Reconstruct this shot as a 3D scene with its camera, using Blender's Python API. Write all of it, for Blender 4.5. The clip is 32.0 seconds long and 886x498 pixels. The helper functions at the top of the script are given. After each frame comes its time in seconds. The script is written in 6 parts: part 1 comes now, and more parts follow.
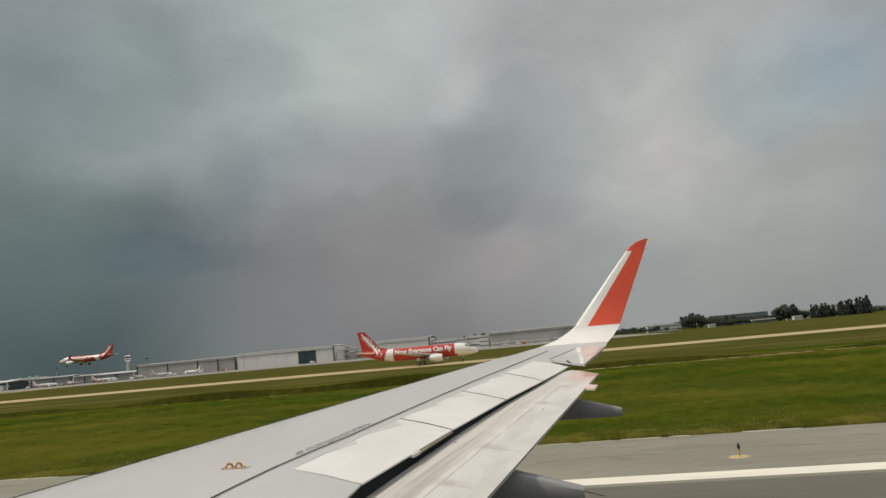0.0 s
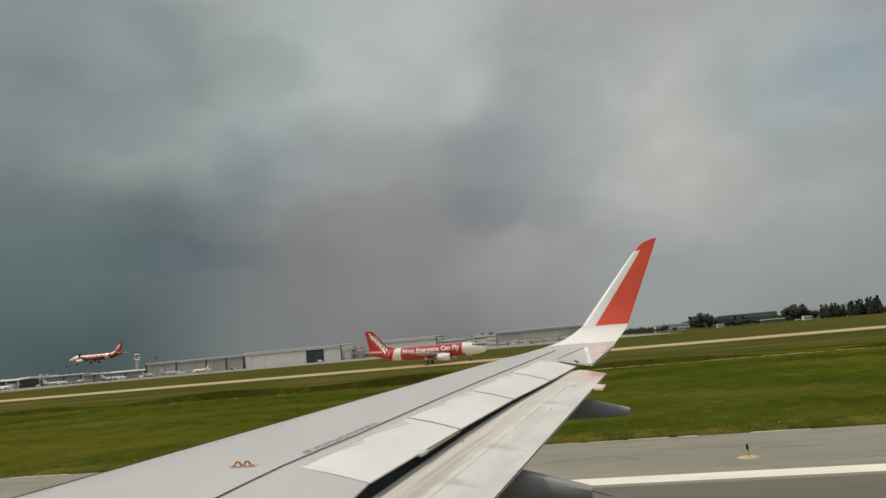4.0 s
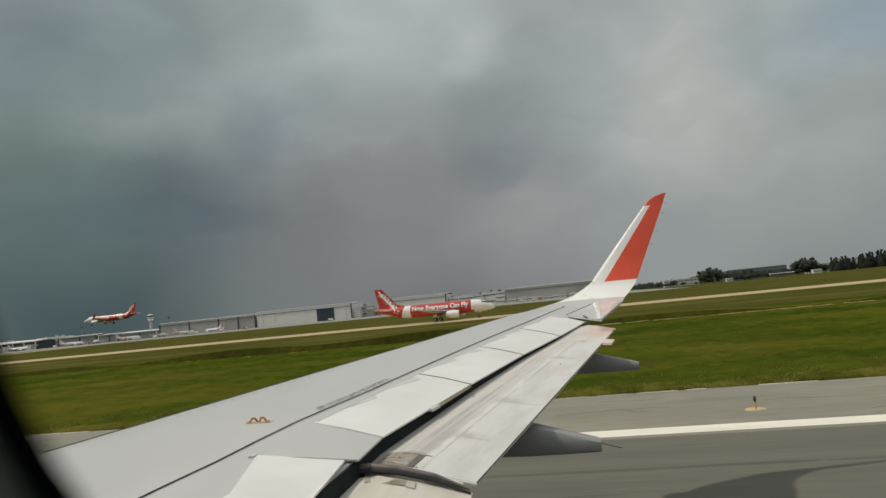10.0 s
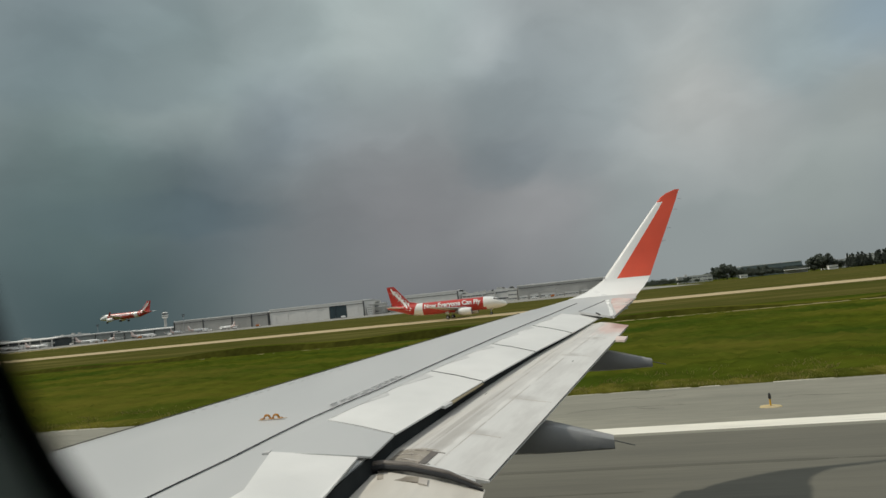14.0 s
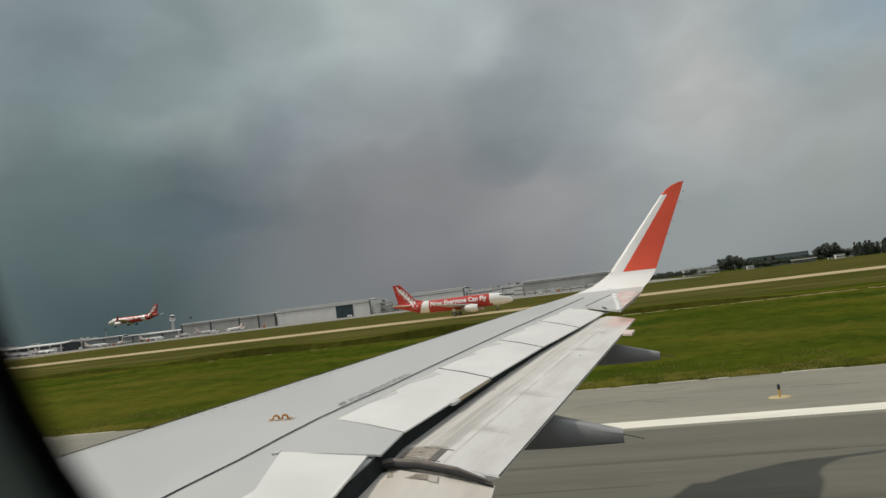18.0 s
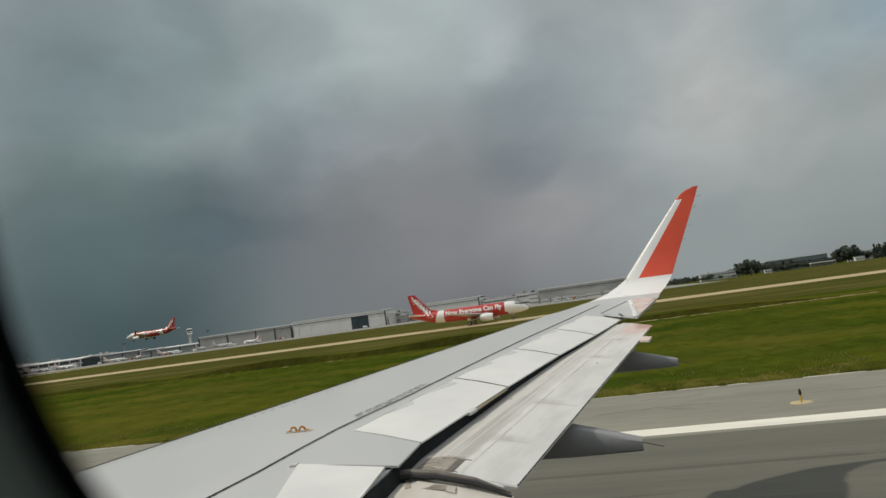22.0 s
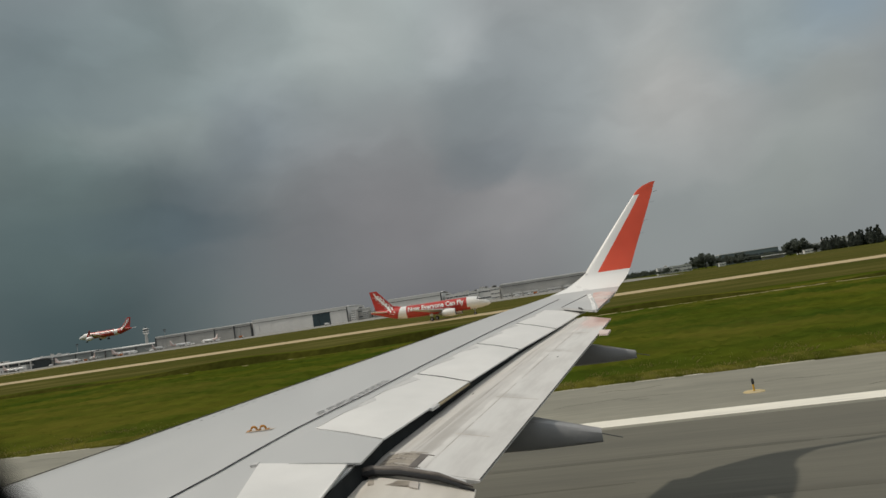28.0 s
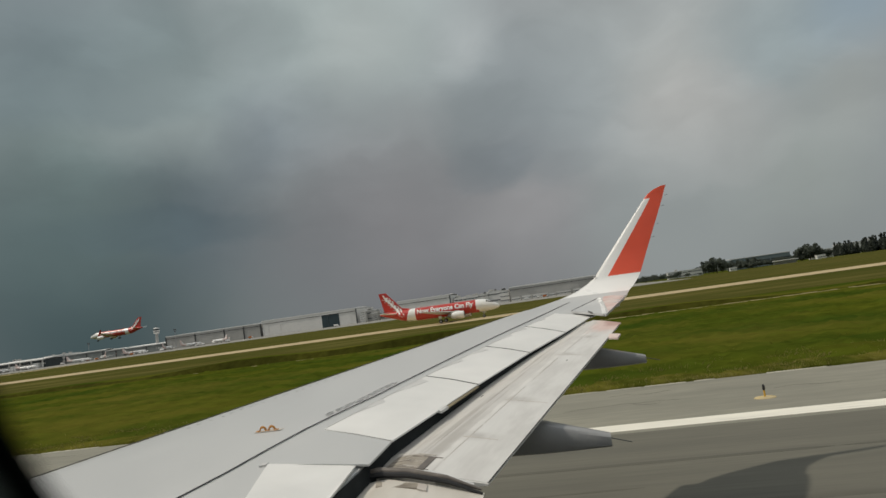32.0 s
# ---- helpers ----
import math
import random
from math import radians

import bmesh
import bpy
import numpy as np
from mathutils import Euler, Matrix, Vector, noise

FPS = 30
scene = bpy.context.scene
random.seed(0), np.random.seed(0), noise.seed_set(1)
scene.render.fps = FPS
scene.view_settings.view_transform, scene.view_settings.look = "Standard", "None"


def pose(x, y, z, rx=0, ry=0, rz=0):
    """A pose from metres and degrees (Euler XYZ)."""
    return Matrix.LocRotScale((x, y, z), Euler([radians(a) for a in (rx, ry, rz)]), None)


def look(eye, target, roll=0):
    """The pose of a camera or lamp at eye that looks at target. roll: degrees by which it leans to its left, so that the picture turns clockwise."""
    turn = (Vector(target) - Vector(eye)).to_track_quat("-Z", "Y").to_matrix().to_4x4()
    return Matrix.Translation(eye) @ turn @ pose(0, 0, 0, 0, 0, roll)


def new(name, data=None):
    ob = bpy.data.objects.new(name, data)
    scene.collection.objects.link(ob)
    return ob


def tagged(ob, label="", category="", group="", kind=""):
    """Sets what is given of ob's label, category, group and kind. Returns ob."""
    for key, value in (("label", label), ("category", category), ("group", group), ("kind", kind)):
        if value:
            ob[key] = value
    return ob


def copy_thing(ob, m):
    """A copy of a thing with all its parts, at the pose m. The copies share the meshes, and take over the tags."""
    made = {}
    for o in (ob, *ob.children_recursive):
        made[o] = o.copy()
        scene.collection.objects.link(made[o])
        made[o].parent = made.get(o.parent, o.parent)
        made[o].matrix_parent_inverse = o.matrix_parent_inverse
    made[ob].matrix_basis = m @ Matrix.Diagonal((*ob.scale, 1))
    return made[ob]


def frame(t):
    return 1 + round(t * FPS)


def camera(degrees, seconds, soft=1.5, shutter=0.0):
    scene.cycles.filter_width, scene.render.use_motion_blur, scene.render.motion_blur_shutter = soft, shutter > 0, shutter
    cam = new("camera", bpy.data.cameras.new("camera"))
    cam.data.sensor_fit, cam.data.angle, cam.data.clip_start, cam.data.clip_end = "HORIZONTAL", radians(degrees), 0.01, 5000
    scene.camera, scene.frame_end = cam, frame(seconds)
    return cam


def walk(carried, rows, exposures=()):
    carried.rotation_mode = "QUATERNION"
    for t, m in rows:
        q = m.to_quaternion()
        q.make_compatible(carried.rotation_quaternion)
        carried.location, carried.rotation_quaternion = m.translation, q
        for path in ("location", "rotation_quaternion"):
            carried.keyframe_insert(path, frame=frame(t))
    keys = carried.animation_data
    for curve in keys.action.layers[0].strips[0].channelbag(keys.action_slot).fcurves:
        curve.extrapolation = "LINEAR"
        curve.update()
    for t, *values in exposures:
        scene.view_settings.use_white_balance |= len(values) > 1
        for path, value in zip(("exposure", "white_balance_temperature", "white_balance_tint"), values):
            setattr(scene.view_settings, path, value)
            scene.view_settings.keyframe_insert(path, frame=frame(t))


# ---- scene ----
import itertools

# The aeroplane stands on the runway with its nose towards -x; +y runs out along its right wing, z up from the tarmac.
cam = camera(67.0, 32.0, soft=1.5)
cam.data.dof.use_dof, cam.data.dof.focus_distance, cam.data.dof.aperture_fstop = True, 20.0, 3.4
EYE = Vector((0.0, 1.75, 4.4))
# seconds, pitch, roll, yaw, and the sway of the held camera in metres
PATH = [
    (0, 8.055, 5.199, 10.070, 0.0086, 0.0000, 0.0000),
    (0.5, 8.110, 5.386, 10.082, 0.0086, 0.0001, 0.0000),
    (1, 8.104, 5.438, 10.043, 0.0082, -0.0000, -0.0000),
    (1.5, 8.110, 5.476, 10.092, 0.0081, -0.0000, -0.0000),
    (2, 8.153, 5.297, 10.001, 0.0086, 0.0001, 0.0000),
    (2.5, 8.189, 5.334, 10.017, 0.0084, 0.0000, 0.0000),
    (3, 8.163, 5.319, 10.087, 0.0085, 0.0000, 0.0000),
    (3.5, 8.099, 5.226, 10.423, 0.0079, 0.0000, 0.0000),
    (5.5, 7.664, 5.090, 11.339, 0.0051, -0.0000, -0.0000),
    (6, 5.851, 6.317, 12.095, -0.0009, -0.0001, -0.0000),
    (6.5, 5.237, 6.385, 11.446, 0.0002, 0.0001, 0.0002),
    (7, 5.413, 6.561, 11.196, 0.0012, 0.0000, 0.0000),
    (7.5, 5.248, 6.240, 12.127, -0.0019, -0.0001, -0.0000),
    (8, 4.700, 5.092, 12.605, -0.0060, -0.0000, -0.0000),
    (8.5, 4.488, 5.572, 12.630, -0.0041, -0.0000, 0.0001),
    (9, 4.827, 5.442, 11.456, -0.0013, 0.0000, 0.0000),
    (9.5, 4.600, 5.713, 11.300, -0.0023, 0.0002, 0.0003),
    (10, 4.517, 5.705, 11.483, -0.0034, 0.0001, 0.0002),
    (10.5, 4.258, 5.906, 11.361, -0.0007, 0.0000, 0.0001),
    (11, 4.002, 6.389, 12.384, 0.0021, -0.0000, 0.0002),
    (11.5, 3.848, 6.032, 12.562, 0.0007, -0.0001, -0.0000),
    (12, 3.788, 5.796, 12.051, -0.0007, -0.0001, -0.0002),
    (12.5, 4.132, 6.133, 12.378, -0.0010, -0.0000, 0.0001),
    (13, 4.193, 5.911, 12.485, -0.0013, -0.0000, 0.0001),
    (13.5, 4.271, 5.829, 12.551, -0.0012, -0.0000, 0.0001),
    (15.5, 4.620, 5.943, 12.356, -0.0008, -0.0001, -0.0001),
    (16, 4.231, 6.257, 12.550, -0.0007, 0.0000, 0.0000),
    (16.5, 3.883, 7.109, 12.715, 0.0001, 0.0001, 0.0001),
    (17, 4.038, 6.602, 12.727, 0.0009, 0.0000, 0.0000),
    (17.5, 4.170, 6.586, 13.154, 0.0018, 0.0001, -0.0000),
    (18, 4.214, 6.995, 13.053, -0.0004, 0.0002, 0.0001),
    (18.5, 4.481, 6.659, 13.021, -0.0016, -0.0000, -0.0001),
    (19, 3.787, 7.487, 12.226, -0.0029, 0.0001, 0.0001),
    (19.5, 3.607, 7.282, 12.291, -0.0038, 0.0002, 0.0002),
    (20, 3.674, 7.627, 13.177, -0.0036, 0.0000, 0.0000),
    (20.5, 3.855, 8.407, 14.171, -0.0035, 0.0000, 0.0000),
    (21, 5.059, 7.144, 13.053, -0.0024, 0.0001, 0.0001),
    (21.5, 5.632, 7.272, 13.405, -0.0008, -0.0001, -0.0000),
    (22, 5.187, 7.916, 14.348, 0.0008, -0.0000, 0.0000),
    (22.5, 5.395, 6.766, 13.359, 0.0029, -0.0000, 0.0000),
    (23, 5.116, 6.753, 11.846, 0.0041, 0.0000, 0.0000),
    (23.5, 5.142, 7.286, 10.908, 0.0049, 0.0000, 0.0000),
    (24, 5.295, 7.497, 10.993, 0.0058, 0.0000, 0.0000),
    (24.5, 5.184, 7.959, 11.571, 0.0056, 0.0000, 0.0000),
    (25, 5.393, 7.633, 11.235, 0.0054, 0.0001, 0.0000),
    (25.5, 5.119, 8.143, 11.446, 0.0057, 0.0001, 0.0000),
    (27.5, 4.586, 8.337, 11.295, 0.0071, 0.0001, 0.0001),
    (28, 4.360, 8.593, 11.095, 0.0075, 0.0001, 0.0001),
    (28.5, 4.237, 8.160, 12.054, 0.0047, 0.0001, 0.0001),
    (29, 4.238, 7.823, 13.082, -0.0010, 0.0001, 0.0001),
    (29.5, 4.373, 7.627, 12.819, -0.0005, 0.0002, 0.0001),
    (30, 4.610, 7.105, 12.075, -0.0001, 0.0001, 0.0001),
    (30.5, 4.509, 8.203, 11.483, 0.0020, 0.0002, 0.0002),
    (31, 4.580, 7.534, 10.940, 0.0047, 0.0002, 0.0001),
    (31.5, 4.450, 8.388, 12.160, 0.0037, 0.0001, 0.0000),
    (32, 4.677, 8.087, 11.875, 0.0027, 0.0000, 0.0000),
]
# the aeroplane leans a little on its wheels, right wing up, and carries the eye and the cabin with it
LEAN = pose(0, 0, 0, 0.39, 0, 0)
walk(cam, [(t, LEAN @ pose(EYE.x + dx, EYE.y + dy, EYE.z + dz, 90 + p, r, y)) for t, p, r, y, dx, dy, dz in PATH],
     exposures=[(0.0, 0.10, 6750, 11), (3.0, 0.08, 6750, 11), (6.0, 0.06, 6800, 11), (9.0, 0.00, 6700, 10), (11.0, 0.00, 6470, 7.5), (13.0, 0.00, 6400, 7),
                (16.0, -0.02, 6400, 7), (18.0, 0.03, 6460, 9.5), (19.0, 0.07, 6490, 10), (20.0, 0.01, 6440, 9.5), (22.0, 0.00, 6410, 8.5), (23.0, -0.08, 6410, 8.5), (24.0, -0.11, 6440, 9), (25.0, 0.04, 6540, 10), (26.5, -0.04, 6540, 10), (28.0, -0.12, 6540, 10), (30.0, -0.14, 6560, 10), (31.0, -0.14, 6560, 10), (32.0, -0.08, 6540, 9.5)])

# ---- light ----
SUN_WAY = Vector((0.74, 0.14, -1.0)).normalized()
sun = new("sun", bpy.data.lights.new("sun", "SUN"))
sun.data.energy, sun.data.angle, sun.data.color = 2.12, radians(1.4), (1.0, 0.92, 0.79)
sun.matrix_world = look((-300, -50, 420), Vector((-300, -50, 420)) + SUN_WAY)

world = bpy.data.worlds.new("storm_sky")
scene.world = world
world.use_nodes = True


def sky_nodes():
    nt = world.node_tree
    nt.nodes.clear()
    N, L = nt.nodes, nt.links

    def node(kind, **kw):
        n = N.new(kind)
        for k, v in kw.items():
            if k == "op":
                n.operation = v
            elif k == "blend":
                n.blend_type = v
        return n

    def feed(n, slot, value):
        if isinstance(value, bpy.types.NodeSocket):
            L.new(value, n.inputs[slot])
        else:
            n.inputs[slot].default_value = value

    def math_(op, a, b=0.0, c=0.0):
        n = node("ShaderNodeMath", op=op)
        for i, v in enumerate((a, b, c)):
            feed(n, i, v)
        return n.outputs[0]

    way = node("ShaderNodeTexCoord").outputs["Generated"]
    # slow warp, so that the cloud masses have torn edges
    warp = node("ShaderNodeTexNoise")
    warp.inputs["Scale"].default_value, warp.inputs["Detail"].default_value = 2.6, 5
    L.new(way, warp.inputs["Vector"])
    off = node("ShaderNodeVectorMath", op="SUBTRACT")
    L.new(warp.outputs["Color"], off.inputs[0])
    off.inputs[1].default_value = (0.5, 0.5, 0.5)
    sc = node("ShaderNodeVectorMath", op="SCALE")
    L.new(off.outputs[0], sc.inputs[0])
    sc.inputs["Scale"].default_value = 0.09
    curl = node("ShaderNodeTexNoise")
    curl.inputs["Scale"].default_value, curl.inputs["Detail"].default_value, curl.inputs["Roughness"].default_value = 7.0, 5, 0.5
    L.new(way, curl.inputs["Vector"])
    off2 = node("ShaderNodeVectorMath", op="SUBTRACT")
    L.new(curl.outputs["Color"], off2.inputs[0])
    off2.inputs[1].default_value = (0.5, 0.5, 0.5)
    sc2 = node("ShaderNodeVectorMath", op="SCALE")
    L.new(off2.outputs[0], sc2.inputs[0])
    sc2.inputs["Scale"].default_value = 0.055
    both = node("ShaderNodeVectorMath", op="ADD")
    L.new(sc.outputs[0], both.inputs[0])
    L.new(sc2.outputs[0], both.inputs[1])
    add = node("ShaderNodeVectorMath", op="ADD")
    L.new(way, add.inputs[0])
    L.new(both.outputs[0], add.inputs[1])
    bent = add.outputs[0]

    def mass(centre, radius, soft=0.0):
        d = node("ShaderNodeVectorMath", op="DISTANCE")
        L.new(bent, d.inputs[0])
        d.inputs[1].default_value = centre
        m = node("ShaderNodeMapRange")
        m.interpolation_type = "SMOOTHSTEP"
        feed(m, "Value", d.outputs["Value"])
        for k, v in (("From Min", soft), ("From Max", radius), ("To Min", 1.0), ("To Max", 0.0)):
            m.inputs[k].default_value = v
        return m.outputs[0]

    # fine curls for the firmer cloud rims
    fine = node("ShaderNodeTexNoise")
    fine.inputs["Scale"].default_value, fine.inputs["Detail"].default_value, fine.inputs["Roughness"].default_value = 9.0, 4, 0.5
    L.new(way, fine.inputs["Vector"])
    off3 = node("ShaderNodeVectorMath", op="SUBTRACT")
    L.new(fine.outputs["Color"], off3.inputs[0])
    off3.inputs[1].default_value = (0.5, 0.5, 0.5)
    sc3 = node("ShaderNodeVectorMath", op="SCALE")
    L.new(off3.outputs[0], sc3.inputs[0])
    sc3.inputs["Scale"].default_value = 0.05
    add3 = node("ShaderNodeVectorMath", op="ADD")
    L.new(bent, add3.inputs[0])
    L.new(sc3.outputs[0], add3.inputs[1])
    curled = add3.outputs[0]

    def bank(centre, wide, tall, firm, heart, reach):
        """A cloud bank with a billowing rim, fading away from its heart."""
        gap = node("ShaderNodeVectorMath", op="SUBTRACT")
        L.new(curled, gap.inputs[0])
        gap.inputs[1].default_value = centre
        size = node("ShaderNodeVectorMath", op="MULTIPLY")
        L.new(gap.outputs[0], size.inputs[0])
        size.inputs[1].default_value = (1 / wide, 0.5 / wide, 1 / tall)
        far = node("ShaderNodeVectorMath", op="LENGTH")
        L.new(size.outputs[0], far.inputs[0])
        m = node("ShaderNodeMapRange")
        m.interpolation_type = "SMOOTHSTEP"
        feed(m, "Value", far.outputs["Value"])
        for k, v in (("From Min", firm), ("From Max", 1.0), ("To Min", 1.0), ("To Max", 0.0)):
            m.inputs[k].default_value = v
        return math_("MULTIPLY", m.outputs[0], mass(heart, reach))

    def tint(base, amount, colour, strength=1.0):
        m = node("ShaderNodeMix")
        m.data_type = "RGBA"
        feed(m, 0, math_("MULTIPLY", amount, strength))
        feed(m, 6, base)
        feed(m, 7, colour)
        return m.outputs[2]

    sky = node("ShaderNodeTexSky")
    sky.sky_type, sky.sun_disc = "NISHITA", False
    sky.sun_elevation, sky.sun_rotation = radians(53), radians(-101)
    clear = node("ShaderNodeVectorMath", op="SCALE")
    L.new(sky.outputs[0], clear.inputs[0])
    clear.inputs["Scale"].default_value = 0.07
    # the cloud deck, over nearly all of the clear sky
    deck = tint(clear.outputs[0], 1.0, (0.295, 0.316, 0.316, 1), 0.93)
    z = node("ShaderNodeSeparateXYZ")
    L.new(way, z.inputs[0])
    high = node("ShaderNodeMapRange")
    high.interpolation_type = "SMOOTHSTEP"
    feed(high, "Value", z.outputs[2])
    high.inputs["From Min"].default_value, high.inputs["From Max"].default_value = 0.30, 0.85
    deck = tint(deck, high.outputs[0], (0.52, 0.53, 0.52, 1), 1.0)
    deck = tint(deck, mass((-0.198, 0.980, 0.018), 0.410), (0.158, 0.161, 0.168, 1), 1.00)
    deck = tint(deck, mass((-0.636, 0.771, 0.031), 0.473), (0.056, 0.083, 0.088, 1), 1.00)
    deck = tint(deck, mass((0.313, 0.949, 0.035), 0.248), (0.206, 0.222, 0.226, 1), 0.90)
    deck = tint(deck, mass((-0.310, 0.848, 0.430), 0.330), (0.425, 0.482, 0.472, 1), 0.90)
    deck = tint(deck, mass((0.187, 0.938, 0.291), 0.326), (0.415, 0.438, 0.430, 1), 0.90)
    deck = tint(deck, mass((-0.621, 0.736, 0.268), 0.234), (0.178, 0.232, 0.226, 1), 0.75)
    deck = tint(deck, mass((-0.501, 0.786, 0.362), 0.166), (0.283, 0.334, 0.325, 1), 0.80)
    deck = tint(deck, mass((-0.279, 0.885, 0.373), 0.191), (0.366, 0.413, 0.402, 1), 0.75)
    deck = tint(deck, mass((-0.613, 0.680, 0.402), 0.212), (0.156, 0.209, 0.216, 1), 0.20)
    deck = tint(deck, mass((-0.601, 0.697, 0.391), 0.120), (0.093, 0.138, 0.162, 1), 0.12)
    deck = tint(deck, mass((-0.482, 0.765, 0.428), 0.088), (0.216, 0.262, 0.262, 1), 0.55)
    deck = tint(deck, mass((-0.494, 0.809, 0.320), 0.125), (0.258, 0.306, 0.300, 1), 0.55)
    deck = tint(deck, mass((-0.386, 0.875, 0.292), 0.118), (0.138, 0.168, 0.202, 1), 0.50)
    deck = tint(deck, mass((-0.298, 0.913, 0.279), 0.155), (0.188, 0.209, 0.227, 1), 0.45)
    deck = tint(deck, mass((-0.501, 0.845, 0.189), 0.164), (0.089, 0.120, 0.144, 1), 0.50)
    deck = tint(deck, mass((-0.615, 0.771, 0.167), 0.176), (0.107, 0.144, 0.144, 1), 0.50)
    deck = tint(deck, mass((-0.673, 0.728, 0.134), 0.183), (0.080, 0.120, 0.122, 1), 0.45)
    deck = tint(deck, mass((-0.253, 0.953, 0.166), 0.216), (0.238, 0.232, 0.238, 1), 0.75)
    deck = tint(deck, mass((-0.369, 0.921, 0.127), 0.165), (0.162, 0.168, 0.175, 1), 0.60)
    deck = tint(deck, mass((-0.243, 0.884, 0.399), 0.109), (0.413, 0.445, 0.434, 1), 0.55)
    deck = tint(deck, mass((-0.078, 0.955, 0.285), 0.155), (0.209, 0.235, 0.250, 1), 0.12)
    deck = tint(deck, mass((0.049, 0.942, 0.333), 0.133), (0.262, 0.301, 0.309, 1), 0.22)
    deck = tint(deck, mass((-0.113, 0.920, 0.376), 0.071), (0.413, 0.440, 0.440, 1), 0.60)
    deck = tint(deck, mass((-0.085, 0.972, 0.218), 0.070), (0.246, 0.242, 0.258, 1), 0.35)
    deck = tint(deck, mass((-0.058, 0.990, 0.127), 0.162), (0.305, 0.296, 0.301, 1), 0.65)
    deck = tint(deck, mass((0.169, 0.953, 0.251), 0.143), (0.423, 0.423, 0.402, 1), 0.70)
    deck = tint(deck, mass((0.144, 0.986, 0.084), 0.189), (0.270, 0.292, 0.287, 1), 0.70)
    deck = tint(deck, mass((0.312, 0.944, 0.110), 0.171), (0.292, 0.319, 0.301, 1), 0.70)
    deck = tint(deck, mass((0.312, 0.904, 0.293), 0.150), (0.305, 0.366, 0.381, 1), 0.65)
    deck = tint(deck, mass((0.386, 0.869, 0.308), 0.097), (0.254, 0.337, 0.413, 1), 0.70)
    deck = tint(deck, mass((0.371, 0.908, 0.196), 0.105), (0.352, 0.371, 0.352, 1), 0.55)
    # firmer banks over the soft masses
    deck = tint(deck, bank((-0.499, 0.808, 0.313), 0.279, 0.093, 0.30, (-0.495, 0.805, 0.327), 0.300), (0.345, 0.388, 0.386, 1), 0.35)
    deck = tint(deck, bank((-0.597, 0.663, 0.452), 0.363, 0.173, 0.80, (-0.600, 0.689, 0.406), 0.460), (0.155, 0.200, 0.217, 1), 0.52)
    deck = tint(deck, bank((-0.379, 0.826, 0.416), 0.101, 0.051, 0.50, (-0.379, 0.826, 0.416), 0.140), (0.240, 0.280, 0.285, 1), 0.45)
    deck = tint(deck, bank((-0.072, 0.988, 0.138), 0.169, 0.059, 0.20, (-0.069, 0.986, 0.154), 0.200), (0.340, 0.335, 0.335, 1), 0.30)
    deck = tint(deck, bank((-0.008, 0.964, 0.266), 0.182, 0.127, 0.72, (-0.084, 0.971, 0.222), 0.270), (0.192, 0.228, 0.242, 1), 0.43)
    deck = tint(deck, bank((-0.103, 0.973, 0.208), 0.076, 0.051, 0.60, (-0.104, 0.974, 0.200), 0.120), (0.178, 0.205, 0.222, 1), 0.40)
    deck = tint(deck, bank((0.180, 0.965, 0.192), 0.160, 0.093, 0.72, (0.192, 0.951, 0.242), 0.200), (0.440, 0.435, 0.420, 1), 0.42)
    deck = tint(deck, bank((0.308, 0.907, 0.289), 0.186, 0.068, 0.55, (0.307, 0.909, 0.282), 0.250), (0.260, 0.310, 0.320, 1), 0.30)
    deck = tint(deck, bank((-0.424, 0.861, 0.281), 0.063, 0.093, 0.35, (-0.424, 0.861, 0.281), 0.140), (0.140, 0.165, 0.190, 1), 0.28)
    deck = tint(deck, bank((-0.529, 0.832, 0.167), 0.220, 0.038, 0.50, (-0.529, 0.832, 0.167), 0.250), (0.084, 0.120, 0.138, 1), 0.40)
    # billows
    n1 = node("ShaderNodeTexNoise")
    n1.inputs["Scale"].default_value, n1.inputs["Detail"].default_value, n1.inputs["Roughness"].default_value = 4.2, 5, 0.5
    st = node("ShaderNodeMapping")
    st.inputs["Scale"].default_value = (1.0, 1.0, 1.9)
    L.new(bent, st.inputs[0])
    L.new(st.outputs[0], n1.inputs["Vector"])
    k = math_("MULTIPLY_ADD", n1.outputs[0], 0.28, 0.85)
    # torn scud in front of the billows
    n2 = node("ShaderNodeTexNoise")
    n2.inputs["Scale"].default_value, n2.inputs["Detail"].default_value, n2.inputs["Roughness"].default_value = 6.5, 5, 0.5
    n2.inputs["Distortion"].default_value = 0.35
    L.new(st.outputs[0], n2.inputs["Vector"])
    scud = node("ShaderNodeMapRange")
    scud.interpolation_type = "SMOOTHSTEP"
    feed(scud, "Value", n2.outputs[0])
    for kk, v in (("From Min", 0.40), ("From Max", 0.64), ("To Min", 0.965), ("To Max", 1.04)):
        scud.inputs[kk].default_value = v
    k = math_("MULTIPLY", k, scud.outputs[0])
    # overlapping cloud layers with a firmer upper rim
    n3 = node("ShaderNodeTexNoise")
    n3.inputs["Scale"].default_value, n3.inputs["Detail"].default_value, n3.inputs["Roughness"].default_value = 3.4, 5, 0.5
    L.new(st.outputs[0], n3.inputs["Vector"])
    rim = node("ShaderNodeMapRange")
    rim.interpolation_type = "SMOOTHSTEP"
    feed(rim, "Value", n3.outputs[0])
    for kk, v in (("From Min", 0.42), ("From Max", 0.56), ("To Min", 0.965), ("To Max", 1.03)):
        rim.inputs[kk].default_value = v
    k = math_("MULTIPLY", k, rim.outputs[0])
    low = node("ShaderNodeMapRange")
    feed(low, "Value", z.outputs[2])
